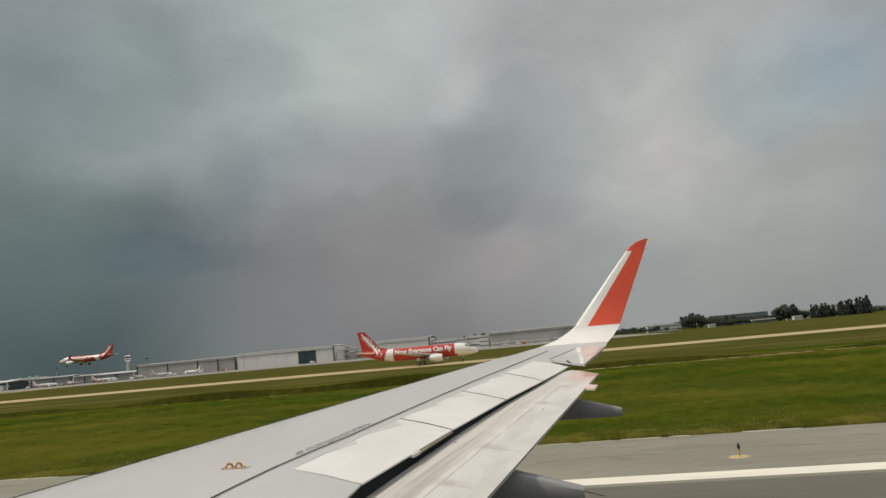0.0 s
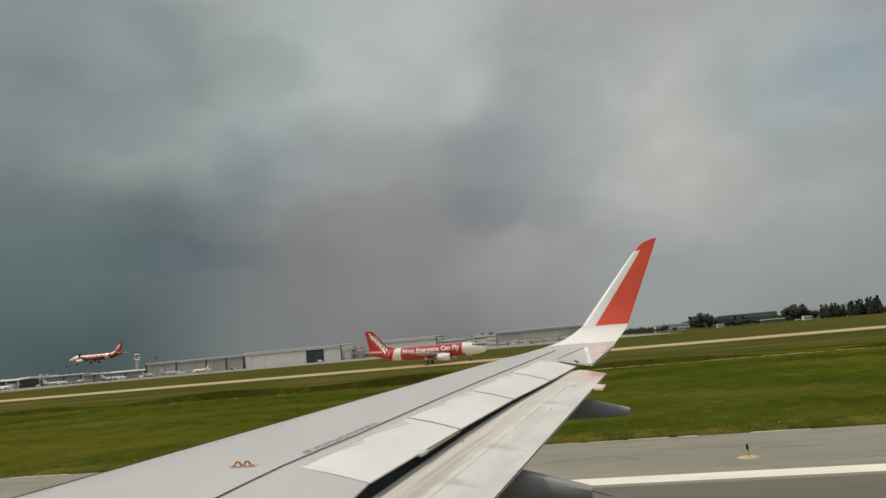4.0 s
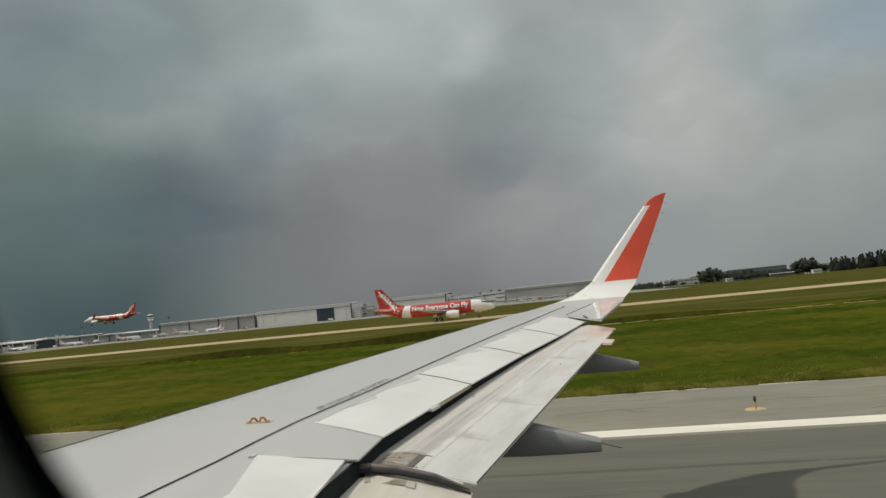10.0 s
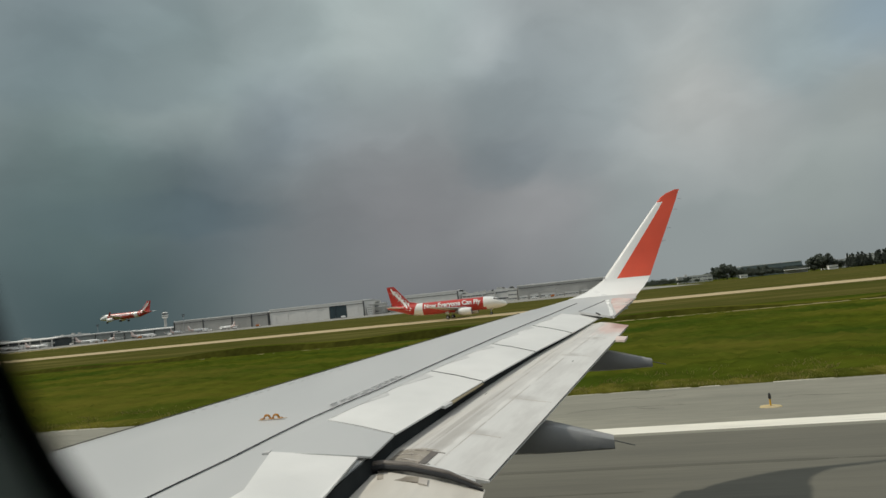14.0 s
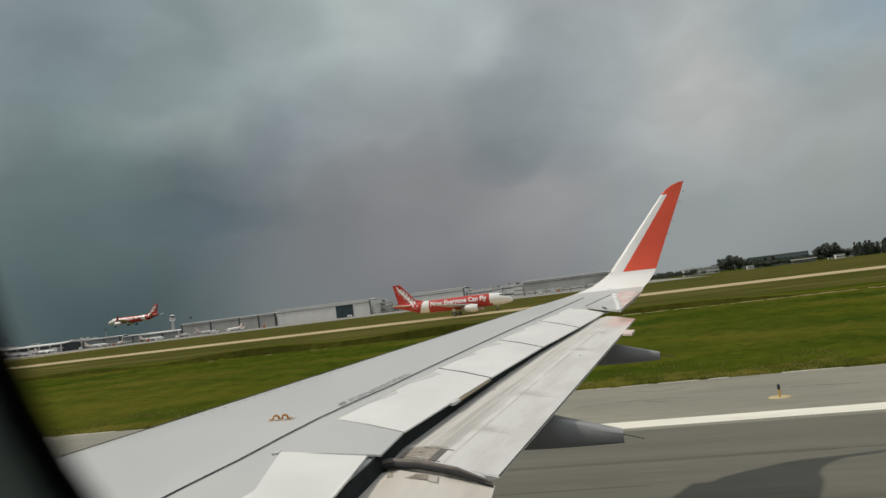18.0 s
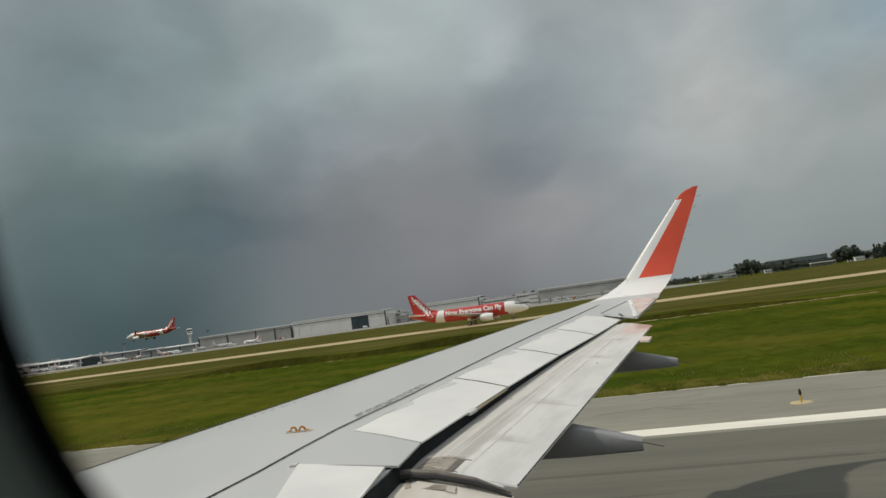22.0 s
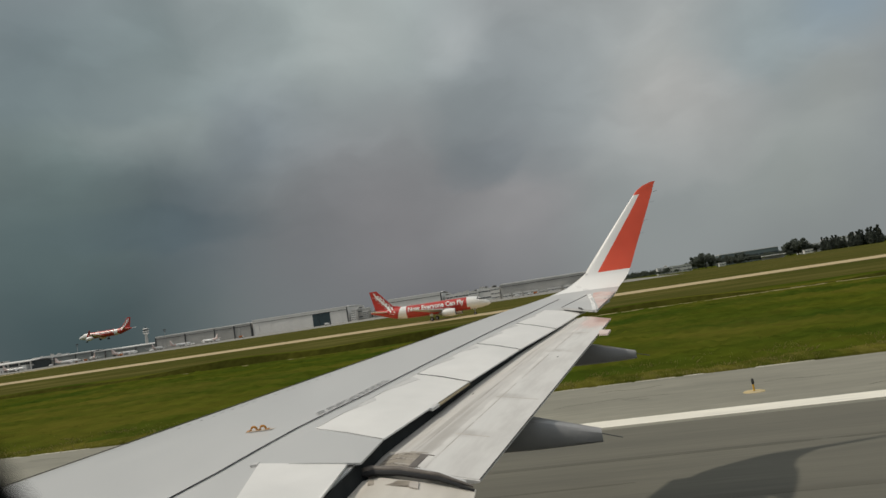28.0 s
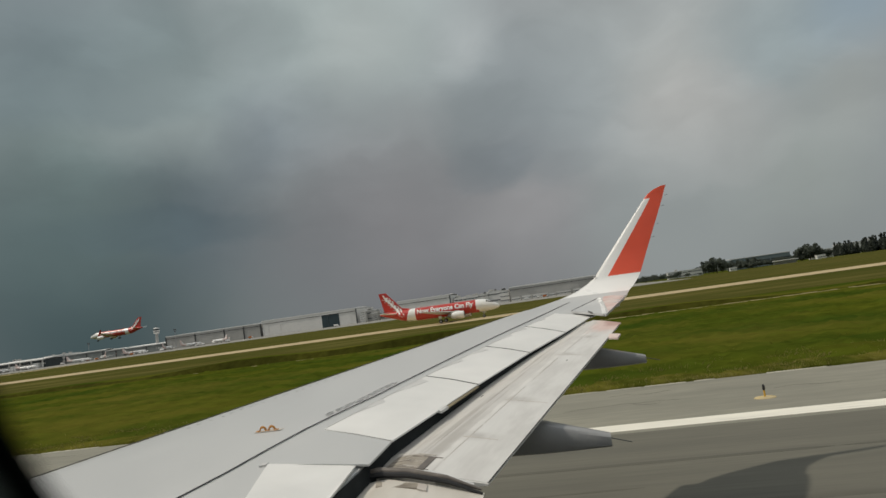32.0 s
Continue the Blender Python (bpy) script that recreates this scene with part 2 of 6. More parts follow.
    for kk, v in (("From Min", 0.0), ("From Max", 0.22), ("To Min", 0.0), ("To Max", 1.0)):
        low.inputs[kk].default_value = v
    one = math_("ADD", math_("MULTIPLY", math_("SUBTRACT", k, 1.0), low.outputs[0]), 1.0)
    cool = node("ShaderNodeVectorMath", op="MULTIPLY")
    L.new(deck, cool.inputs[0])
    cool.inputs[1].default_value = (1.035, 1.050, 1.065)
    fin = node("ShaderNodeVectorMath", op="SCALE")
    L.new(cool.outputs[0], fin.inputs[0])
    L.new(one, fin.inputs["Scale"])
    bg = node("ShaderNodeBackground")
    L.new(fin.outputs[0], bg.inputs[0])
    bg.inputs[1].default_value = 1.0
    out = node("ShaderNodeOutputWorld")
    L.new(bg.outputs[0], out.inputs[0])


sky_nodes()

# ---- materials ----


def material(name, colour, rough=0.6, metal=0.0, vary=0.12, grain=3.0, blotch=0.25, bump=0.0, second=None, stretch=(1, 1, 1),
             coat=0.0, islands=0.0, spec=0.5, third=None, thin=0.0):
    """A painted or natural surface: two scales of noise in colour and gloss, and a fine relief. Sizes in metres."""
    m = bpy.data.materials.new(name)
    m.use_nodes = True
    nt = m.node_tree
    b = nt.nodes["Principled BSDF"]
    b.inputs["Roughness"].default_value, b.inputs["Metallic"].default_value = rough, metal
    b.inputs["Coat Weight"].default_value = coat
    b.inputs["Specular IOR Level"].default_value = spec
    tc = nt.nodes.new("ShaderNodeTexCoord")
    mp = nt.nodes.new("ShaderNodeMapping")
    mp.inputs["Scale"].default_value = stretch
    nt.links.new(tc.outputs["Object"], mp.inputs[0])
    big, small = nt.nodes.new("ShaderNodeTexNoise"), nt.nodes.new("ShaderNodeTexNoise")
    for n, s, d in ((big, blotch, 5), (small, grain, 4)):
        n.inputs["Scale"].default_value, n.inputs["Detail"].default_value = s, d
        nt.links.new(mp.outputs[0], n.inputs["Vector"])
    r1 = nt.nodes.new("ShaderNodeMapRange")
    r1.inputs["From Min"].default_value, r1.inputs["From Max"].default_value = 0.32, 0.68
    nt.links.new(big.outputs[0], r1.inputs[0])
    mix = nt.nodes.new("ShaderNodeMix")
    mix.data_type = "RGBA"
    c2 = second or tuple(c * (1 - 1.6 * vary) for c in colour)
    mix.inputs[6].default_value, mix.inputs[7].default_value = (*colour, 1), (*c2, 1)
    nt.links.new(r1.outputs[0], mix.inputs[0])
    mul = nt.nodes.new("ShaderNodeMapRange")
    for k, v in (("From Min", 0.25), ("From Max", 0.75), ("To Min", 1 - vary), ("To Max", 1 + vary)):
        mul.inputs[k].default_value = v
    nt.links.new(small.outputs[0], mul.inputs[0])
    sc = nt.nodes.new("ShaderNodeVectorMath")
    sc.operation = "SCALE"
    nt.links.new(mix.outputs[2], sc.inputs[0])
    nt.links.new(mul.outputs[0], sc.inputs["Scale"])
    last = sc.outputs[0]
    if third:
        c3, s3, lo, hi, most = third
        n3 = nt.nodes.new("ShaderNodeTexNoise")
        n3.inputs["Scale"].default_value, n3.inputs["Detail"].default_value, n3.inputs["Roughness"].default_value = s3, 6, 0.62
        nt.links.new(mp.outputs[0], n3.inputs["Vector"])
        r3 = nt.nodes.new("ShaderNodeMapRange")
        for k, v in (("From Min", lo), ("From Max", hi), ("To Max", most)):
            r3.inputs[k].default_value = v
        nt.links.new(n3.outputs[0], r3.inputs[0])
        m3 = nt.nodes.new("ShaderNodeMix")
        m3.data_type = "RGBA"
        nt.links.new(r3.outputs[0], m3.inputs[0])
        nt.links.new(last, m3.inputs[6])
        m3.inputs[7].default_value = (*c3, 1)
        last = m3.outputs[2]
    if islands:
        info = nt.nodes.new("ShaderNodeNewGeometry")
        mr = nt.nodes.new("ShaderNodeMapRange")
        mr.inputs["To Min"].default_value, mr.inputs["To Max"].default_value = 1 - islands, 1 + islands
        nt.links.new(info.outputs["Random Per Island"], mr.inputs[0])
        s2 = nt.nodes.new("ShaderNodeVectorMath")
        s2.operation = "SCALE"
        nt.links.new(last, s2.inputs[0])
        nt.links.new(mr.outputs[0], s2.inputs["Scale"])
        last = s2.outputs[0]
    nt.links.new(last, b.inputs["Base Color"])
    rr = nt.nodes.new("ShaderNodeMapRange")
    rr.inputs["To Min"].default_value, rr.inputs["To Max"].default_value = max(rough - 0.12, 0.03), min(rough + 0.12, 1)
    nt.links.new(small.outputs[0], rr.inputs[0])
    nt.links.new(rr.outputs[0], b.inputs["Roughness"])
    if bump:
        bp = nt.nodes.new("ShaderNodeBump")
        bp.inputs["Distance"].default_value = bump
        bp.inputs["Strength"].default_value = 0.6
        nt.links.new(small.outputs[0], bp.inputs["Height"])
        nt.links.new(bp.outputs[0], b.inputs["Normal"])
    if thin:
        # light that comes through a leaf or a blade
        tr, ms = nt.nodes.new("ShaderNodeBsdfTranslucent"), nt.nodes.new("ShaderNodeMixShader")
        nt.links.new(last, tr.inputs[0])
        ms.inputs[0].default_value = thin
        nt.links.new(b.outputs[0], ms.inputs[1])
        nt.links.new(tr.outputs[0], ms.inputs[2])
        nt.links.new(ms.outputs[0], nt.nodes["Material Output"].inputs[0])
    return m


def flap_paint():
    """Worn paint of the flap's upper side; u runs along the span in metres, v along the chord from 0 to 1."""
    m = bpy.data.materials.new("flap_worn_upper_paint")
    m.use_nodes = True
    nt = m.node_tree
    N, L = nt.nodes, nt.links
    uv = N.new("ShaderNodeUVMap")
    sep = N.new("ShaderNodeSeparateXYZ")
    L.new(uv.outputs[0], sep.inputs[0])
    y, f = sep.outputs[0], sep.outputs[1]

    def calc(op, a, b=0.0):
        n = N.new("ShaderNodeMath")
        n.operation = op
        for i, v in enumerate((a, b)):
            if isinstance(v, bpy.types.NodeSocket):
                L.new(v, n.inputs[i])
            else:
                n.inputs[i].default_value = v
        return n.outputs[0]

    def ramp(v, a, b, lo=0.0, hi=1.0):
        n = N.new("ShaderNodeMapRange")
        n.interpolation_type = "SMOOTHSTEP"
        for i, w in enumerate((v, a, b, lo, hi)):
            if isinstance(w, bpy.types.NodeSocket):
                L.new(w, n.inputs[i])
            else:
                n.inputs[i].default_value = w
        return n.outputs[0]

    def noise(sx, sy, detail=5):
        mp = N.new("ShaderNodeMapping")
        mp.inputs["Scale"].default_value = (sx, sy, 1)
        L.new(uv.outputs[0], mp.inputs[0])
        n = N.new("ShaderNodeTexNoise")
        n.inputs["Scale"].default_value, n.inputs["Detail"].default_value = 1.0, detail
        L.new(mp.outputs[0], n.inputs["Vector"])
        return n.outputs[0]

    def blend(amount, a, b):
        n = N.new("ShaderNodeMix")
        n.data_type = "RGBA"
        L.new(amount, n.inputs[0])
        for i, c in ((6, a), (7, b)):
            if isinstance(c, bpy.types.NodeSocket):
                L.new(c, n.inputs[i])
            else:
                n.inputs[i].default_value = (*c, 1)
        return n.outputs[2]

    streak, fine, cloud, blot = noise(0.40, 10.0, 3), noise(3.0, 26.0, 3), noise(1.3, 4.0), noise(3.2, 6.0, 3)
    fw = calc("ADD", f, ramp(blot, 0.3, 0.7, -0.03, 0.03))
    col = blend(ramp(fw, 0.62, 0.30), (0.715, 0.705, 0.685), (0.63, 0.605, 0.57))
    col = blend(ramp(cloud, 0.38, 0.66, 0.0, 0.60), col, (0.545, 0.53, 0.515))
    col = blend(calc("MULTIPLY", ramp(streak, 0.50, 0.64, 0.0, 0.60), ramp(fw, 0.56, 0.40)), col, (0.40, 0.375, 0.345))
    col = blend(calc("MULTIPLY", ramp(streak, 0.60, 0.74, 0.0, 0.12), ramp(f, 0.5, 0.6)), col, (0.50, 0.48, 0.46))
    # the pale raised seam along the middle, and a thin dark line beside it
    col = blend(calc("MULTIPLY", ramp(calc("ABSOLUTE", calc("SUBTRACT", f, 0.505)), 0.030, 0.012), ramp(blot, 0.35, 0.6, 0.05, 0.5)), col, (0.80, 0.775, 0.745))
    for at, wide, k in ((0.545, 0.010, 0.55), (0.345, 0.008, 0.40)):
        col = blend(calc("MULTIPLY", ramp(calc("ABSOLUTE", calc("SUBTRACT", f, at)), wide, wide * 0.3), ramp(cloud, 0.42, 0.60, 0.0, k)), col, (0.36, 0.33, 0.30))
    # soot smudges spreading from the joints
    for at in (8.56, 9.76, 11.91, 13.0):
        d = calc("ABSOLUTE", calc("SUBTRACT", calc("ADD", y, calc("MULTIPLY", f, -0.05)), at))
        s = calc("MULTIPLY", ramp(d, 0.16, 0.0), calc("MULTIPLY", ramp(f, 0.40, 0.52), ramp(f, 0.92, 0.60)))
        col = blend(calc("MULTIPLY", s, ramp(blot, 0.30, 0.65, 0.08, 0.62)), col, (0.40, 0.375, 0.35))
    # faded pink corner
    pk = calc("MULTIPLY", ramp(calc("ADD", y, ramp(blot, 0.3, 0.7, -0.12, 0.12)), 13.25, 13.70), ramp(fw, 0.36, 0.62))
    col = blend(calc("MULTIPLY", pk, 0.75), col, (0.70, 0.50, 0.45))
    col = blend(calc("MULTIPLY", ramp(y, 13.75, 13.98), ramp(fw, 0.62, 0.76, 0.0, 0.75)), col, (0.46, 0.27, 0.24))
    sc = N.new("ShaderNodeVectorMath")
    sc.operation = "SCALE"
    L.new(col, sc.inputs[0])
    L.new(ramp(fine, 0.25, 0.75, 0.975, 1.02), sc.inputs["Scale"])
    b = N["Principled BSDF"]
    L.new(sc.outputs[0], b.inputs["Base Color"])
    L.new(ramp(cloud, 0.3, 0.7, 0.40, 0.62), b.inputs["Roughness"])
    return m


M = dict(
    flap_upper=flap_paint(),
    joint_grey=material("spoiler_gap_grey", (0.09, 0.088, 0.086), 0.8, vary=0.15, grain=8, blotch=1.5, spec=0.1),
    # grey of small fittings, also used for the painted shading on the spoilers
    shade_and_part_grey=material("shading_and_hinge_grey", (0.66, 0.655, 0.645), 0.5, vary=0.06, grain=6, blotch=2.0, second=(0.58, 0.575, 0.57)),
    seal=material("brown_grey_seal_rubber", (0.125, 0.110, 0.100), 0.45, vary=0.22, grain=11, blotch=3.5, second=(0.20, 0.175, 0.155), spec=0.4),
    seam_worn=material("worn_brown_seam", (0.42, 0.385, 0.35), 0.6, vary=0.2, grain=3.0, blotch=1.2, second=(0.60, 0.575, 0.545)),
    faint=material("faint_skin_print", (0.475, 0.475, 0.48), 0.5, vary=0.1, grain=8, blotch=3, second=(0.535, 0.535, 0.54)),
    lip_seal=material("tan_lip_seal", (0.30, 0.25, 0.16), 0.7, vary=0.15, grain=9, blotch=2.0),
    edge_pale=material("pale_pavement_edge", (0.60, 0.57, 0.49), 0.85, vary=0.12, grain=5, blotch=0.6, second=(0.46, 0.44, 0.36)),
    tab_pale=material("pale_pink_tab_paint", (0.76, 0.70, 0.65), 0.5, vary=0.10, grain=7, blotch=2.5, second=(0.70, 0.53, 0.48)),
    grass=material("grass_field", (0.069, 0.081, 0.0085), 0.95, vary=0.28, grain=0.85, blotch=0.11, bump=0.22,
                   second=(0.034, 0.057, 0.0066), stretch=(0.6, 1.0, 1.0), spec=0.0, third=((0.140, 0.120, 0.022), 0.060, 0.46, 0.66, 0.60)),
    hazed_meadow=material("dull_hazed_meadow", (0.080, 0.075, 0.020), 0.95, vary=0.22, grain=0.30, blotch=0.035, bump=0.3, second=(0.062, 0.068, 0.016),
                        stretch=(0.30, 1.0, 1.0), spec=0.0, third=((0.160, 0.138, 0.046), 0.09, 0.48, 0.70, 0.7)),
    verge=material("verge_grass", (0.110, 0.102, 0.018), 0.95, vary=0.28, grain=1.5, blotch=0.35, bump=0.04, second=(0.048, 0.058, 0.008),
                   stretch=(1.6, 0.5, 1.0), spec=0.0, third=((0.170, 0.148, 0.046), 0.8, 0.52, 0.76, 0.6)),
    blades=material("grass_blades", (0.135, 0.145, 0.021), 0.9, vary=0.15, grain=1.4, blotch=0.09, second=(0.092, 0.112, 0.016), islands=0.10, spec=0.1, thin=0.5, third=((0.22, 0.185, 0.035), 0.060, 0.46, 0.66, 0.62)),
    dry=material("dry_grass", (0.30, 0.26, 0.095), 0.9, vary=0.2, grain=2.0, blotch=0.3, second=(0.22, 0.205, 0.055), islands=0.25, spec=0.1, thin=0.5),
    asphalt=material("runway_asphalt", (0.152, 0.146, 0.115), 0.85, vary=0.17, grain=11, blotch=0.6, bump=0.004, third=((0.095, 0.091, 0.075), 0.9, 0.52, 0.72, 0.45),
                     second=(0.112, 0.108, 0.087), stretch=(0.05, 1, 1)),
    shoulder=material("shoulder_concrete", (0.275, 0.264, 0.213), 0.85, vary=0.15, grain=5, blotch=0.35, bump=0.004, third=((0.150, 0.146, 0.122), 0.55, 0.52, 0.72, 0.55),
                      second=(0.212, 0.206, 0.167), stretch=(0.16, 1, 1)),
    rubber_mark=material("tyre_rubber_marks", (0.118, 0.112, 0.088), 0.85, vary=0.14, grain=9, blotch=0.9, second=(0.092, 0.088, 0.070), stretch=(0.04, 1, 1)),
    line=material("white_line_paint", (0.88, 0.85, 0.75), 0.7, vary=0.06, grain=8, blotch=0.8, second=(0.76, 0.73, 0.64), stretch=(0.12, 1, 1), third=((0.50, 0.48, 0.42), 3.0, 0.54, 0.74, 0.6)),
    yellow=material("yellow_line_paint", (0.62, 0.36, 0.03), 0.7, vary=0.1, grain=6, blotch=0.8),
    plate=material("faded_yellow_plate", (0.58, 0.44, 0.19), 0.7, vary=0.12, grain=9, blotch=2, second=(0.50, 0.42, 0.27)),
    tan=material("taxiway_concrete", (0.50, 0.39, 0.215), 0.9, vary=0.08, grain=1.0, blotch=0.06, second=(0.42, 0.325, 0.18)),
    stone=material("ditch_concrete", (0.250, 0.208, 0.080), 0.9, vary=0.2, grain=2.0, blotch=0.4),
    bank_shade=material("ditch_bank_shade", (0.040, 0.042, 0.008), 0.95, vary=0.3, grain=1.2, blotch=0.2, second=(0.060, 0.060, 0.010), spec=0.0),
    apron=material("apron_concrete", (0.27, 0.26, 0.235), 0.9, vary=0.08, grain=0.4, blotch=0.02),
    skin=material("wing_grey_paint", (0.560, 0.562, 0.560), 0.38, vary=0.035, grain=2.2, blotch=0.55, second=(0.512, 0.514, 0.514), stretch=(1.0, 0.35, 1), coat=0.15),
    panel=material("spoiler_white_paint", (0.84, 0.83, 0.81), 0.42, vary=0.03, grain=3.0, blotch=0.8, second=(0.74, 0.735, 0.72), coat=0.1),
    flap=material("flap_worn_paint", (0.74, 0.73, 0.71), 0.48, vary=0.09, grain=5.0, blotch=1.3, second=(0.64, 0.62, 0.60), stretch=(1.0, 0.25, 1)),
    beige=material("stained_flap_paint", (0.70, 0.67, 0.62), 0.5, vary=0.09, grain=7.0, blotch=1.6, second=(0.56, 0.52, 0.46), stretch=(1.0, 0.2, 1), third=((0.36, 0.31, 0.25), 2.2, 0.56, 0.74, 0.55)),
    beige_dark=material("flap_stain", (0.52, 0.475, 0.43), 0.5, vary=0.15, grain=7.0, blotch=2.0, second=(0.62, 0.57, 0.52), stretch=(1.0, 0.16, 1)),
    grime=material("grimy_bare_metal", (0.25, 0.22, 0.18), 0.5, metal=0.0, vary=0.25, grain=9.0, blotch=4.0, second=(0.44, 0.39, 0.33)),
    seam=material("dark_sealant", (0.045, 0.045, 0.048), 0.7, spec=0.2, vary=0.15, grain=8, blotch=1.5),
    cove=material("shade_black_cove", (0.034, 0.038, 0.040), 0.9, spec=0.1, vary=0.2, grain=5, blotch=1),
    fairing=material("fairing_grey_paint", (0.30, 0.305, 0.312), 0.38, vary=0.08, grain=4, blotch=1.2, second=(0.25, 0.253, 0.26), coat=0.15, third=((0.46, 0.45, 0.44), 1.6, 0.56, 0.72, 0.5)),
    white=material("white_gloss_paint", (0.90, 0.895, 0.88), 0.3, vary=0.03, grain=2, blotch=0.5, coat=0.3),
    red=material("red_gloss_paint", (0.80, 0.092, 0.036), 0.32, vary=0.05, grain=2.5, blotch=0.6, second=(0.73, 0.078, 0.032), coat=0.3),
    livery=material("deep_red_livery", (0.53, 0.040, 0.030), 0.32, vary=0.06, grain=1.5, blotch=0.3, second=(0.46, 0.034, 0.026), coat=0.3),
    pink=material("faded_pink_paint", (0.62, 0.40, 0.36), 0.5, vary=0.12, grain=7, blotch=2.5, second=(0.66, 0.58, 0.55)),
    letter=material("stencil_black", (0.36, 0.36, 0.365), 0.6, vary=0.15, grain=20, blotch=5, second=(0.46, 0.46, 0.465)),
    bracket=material("orange_bracket_paint", (0.52, 0.23, 0.035), 0.45, vary=0.12, grain=40, blotch=9),
    bracket_stain=material("orange_stain_on_grey", (0.60, 0.46, 0.32), 0.6, vary=0.12, grain=30, blotch=9, second=(0.56, 0.52, 0.47)),
    rod=material("wick_metal", (0.12, 0.12, 0.12), 0.4, metal=0.6),
    cabin=material("cabin_panel_grey", (0.25, 0.30, 0.26), 0.6, vary=0.04, grain=30, blotch=6),
    gasket=material("window_gasket_black", (0.010, 0.010, 0.011), 0.7, vary=0.1, grain=40, blotch=9),
    hull=material("hull_white", (0.72, 0.72, 0.71), 0.35, vary=0.03, grain=2, blotch=0.4),
    tyre=material("tyre_rubber", (0.025, 0.025, 0.025), 0.8, vary=0.1, grain=8, blotch=2),
    glass=material("dark_glass", (0.075, 0.090, 0.098), 0.15, vary=0.1, grain=0.3, blotch=0.1),
    metal=material("bare_metal", (0.42, 0.42, 0.43), 0.35, metal=0.7, vary=0.08, grain=2, blotch=0.4),
    grey_clad=material("grey_cladding", (0.44, 0.435, 0.42), 0.6, vary=0.05, grain=0.3, blotch=0.04, second=(0.37, 0.365, 0.35)),
    shed_clad=material("teal_grey_shed_cladding", (0.25, 0.275, 0.27), 0.6, vary=0.06, grain=0.3, blotch=0.04, second=(0.20, 0.215, 0.21)),
    white_clad=material("pale_cladding", (0.75, 0.74, 0.72), 0.6, vary=0.04, grain=0.3, blotch=0.04, second=(0.72, 0.71, 0.69)),
    roofing=material("roof_sheet", (0.72, 0.72, 0.71), 0.55, vary=0.05, grain=0.3, blotch=0.05),
    dark_steel=material("dark_steel", (0.060, 0.064, 0.068), 0.6, vary=0.1, grain=0.5, blotch=0.1),
    teal_door=material("dark_teal_door", (0.030, 0.055, 0.068), 0.5, vary=0.1, grain=0.4, blotch=0.1),
    teal_clad=material("faded_teal_cladding", (0.150, 0.195, 0.205), 0.6, vary=0.06, grain=0.3, blotch=0.04),
    plaster=material("white_plaster", (0.80, 0.79, 0.77), 0.7, vary=0.05, grain=0.5, blotch=0.06),
    bark=material("bark", (0.085, 0.065, 0.045), 0.95, vary=0.2, grain=4, blotch=0.8),
    # both leaf colours are lifted and greyed to carry the haze of distance
    leaf=material("leaves", (0.125, 0.145, 0.115), 0.75, vary=0.2, grain=0.8, blotch=0.15, second=(0.105, 0.122, 0.098), islands=0.12, thin=0.4),
    conifer=material("hazed_dark_leaves", (0.125, 0.145, 0.120), 0.8, vary=0.2, grain=0.8, blotch=0.15, islands=0.14, thin=0.4),
    black=material("black_sign_paint", (0.020, 0.020, 0.020), 0.5, vary=0.1, grain=6, blotch=2),
    orange=material("orange_paint", (0.55, 0.18, 0.04), 0.5, vary=0.08, grain=4, blotch=1),
)

# ---- small modelling tools ----


def part(name, bm, mat, parent=None, label="", smooth=False):
    """Links a bmesh as one mesh object, under a thing or a part where one is given."""
    me = bpy.data.meshes.new(name)
    bm.normal_update()
    bm.to_mesh(me)
    bm.free()
    for m in (mat if isinstance(mat, (list, tuple)) else [mat]):
        me.materials.append(m)
    if smooth:
        me.polygons.foreach_set("use_smooth", [True] * len(me.polygons))
        me.set_sharp_from_angle(angle=radians(32))
    ob = new(name, me)
    if parent is not None:
        ob.parent = parent
    if label:
        tagged(ob, label)
    return ob


def thing(name, at=(0, 0, 0), label="", category="", group="", kind="", rz=0.0):
    ob = new(name)
    ob.empty_display_size = 0.1
    ob.matrix_basis = pose(*at, 0, 0, rz)
    return tagged(ob, label, category, group, kind)


def box(x0, x1, y0, y1, z0, z1, bevel=0.0, bm=None):
    bm = bm or bmesh.new()
    vs = [bm.verts.new((x, y, z)) for z in (z0, z1) for y in (y0, y1) for x in (x0, x1)]
    fs = [bm.faces.new([vs[i] for i in q]) for q in ((0, 2, 3, 1), (4, 5, 7, 6), (0, 1, 5, 4), (2, 6, 7, 3), (0, 4, 6, 2), (1, 3, 7, 5))]
    if bevel:
        bmesh.ops.bevel(bm, geom=list({e for f in fs for e in f.edges}), offset=bevel, segments=1, affect="EDGES")
    return bm


def loft(rings, closed=True, caps=True, bm=None):
    """A skin over rings of equally many points."""
    bm = bm or bmesh.new()
    vv = [[bm.verts.new(p) for p in r] for r in rings]
    n = len(vv[0])
    for a, b in zip(vv, vv[1:]):
        for i in range(n if closed else n - 1):
            j = (i + 1) % n
            bm.faces.new((a[i], a[j], b[j], b[i]))
    if caps and closed:
        bm.faces.new(vv[0][::-1])
        bm.faces.new(vv[-1])
    bmesh.ops.recalc_face_normals(bm, faces=bm.faces[:])
    return bm


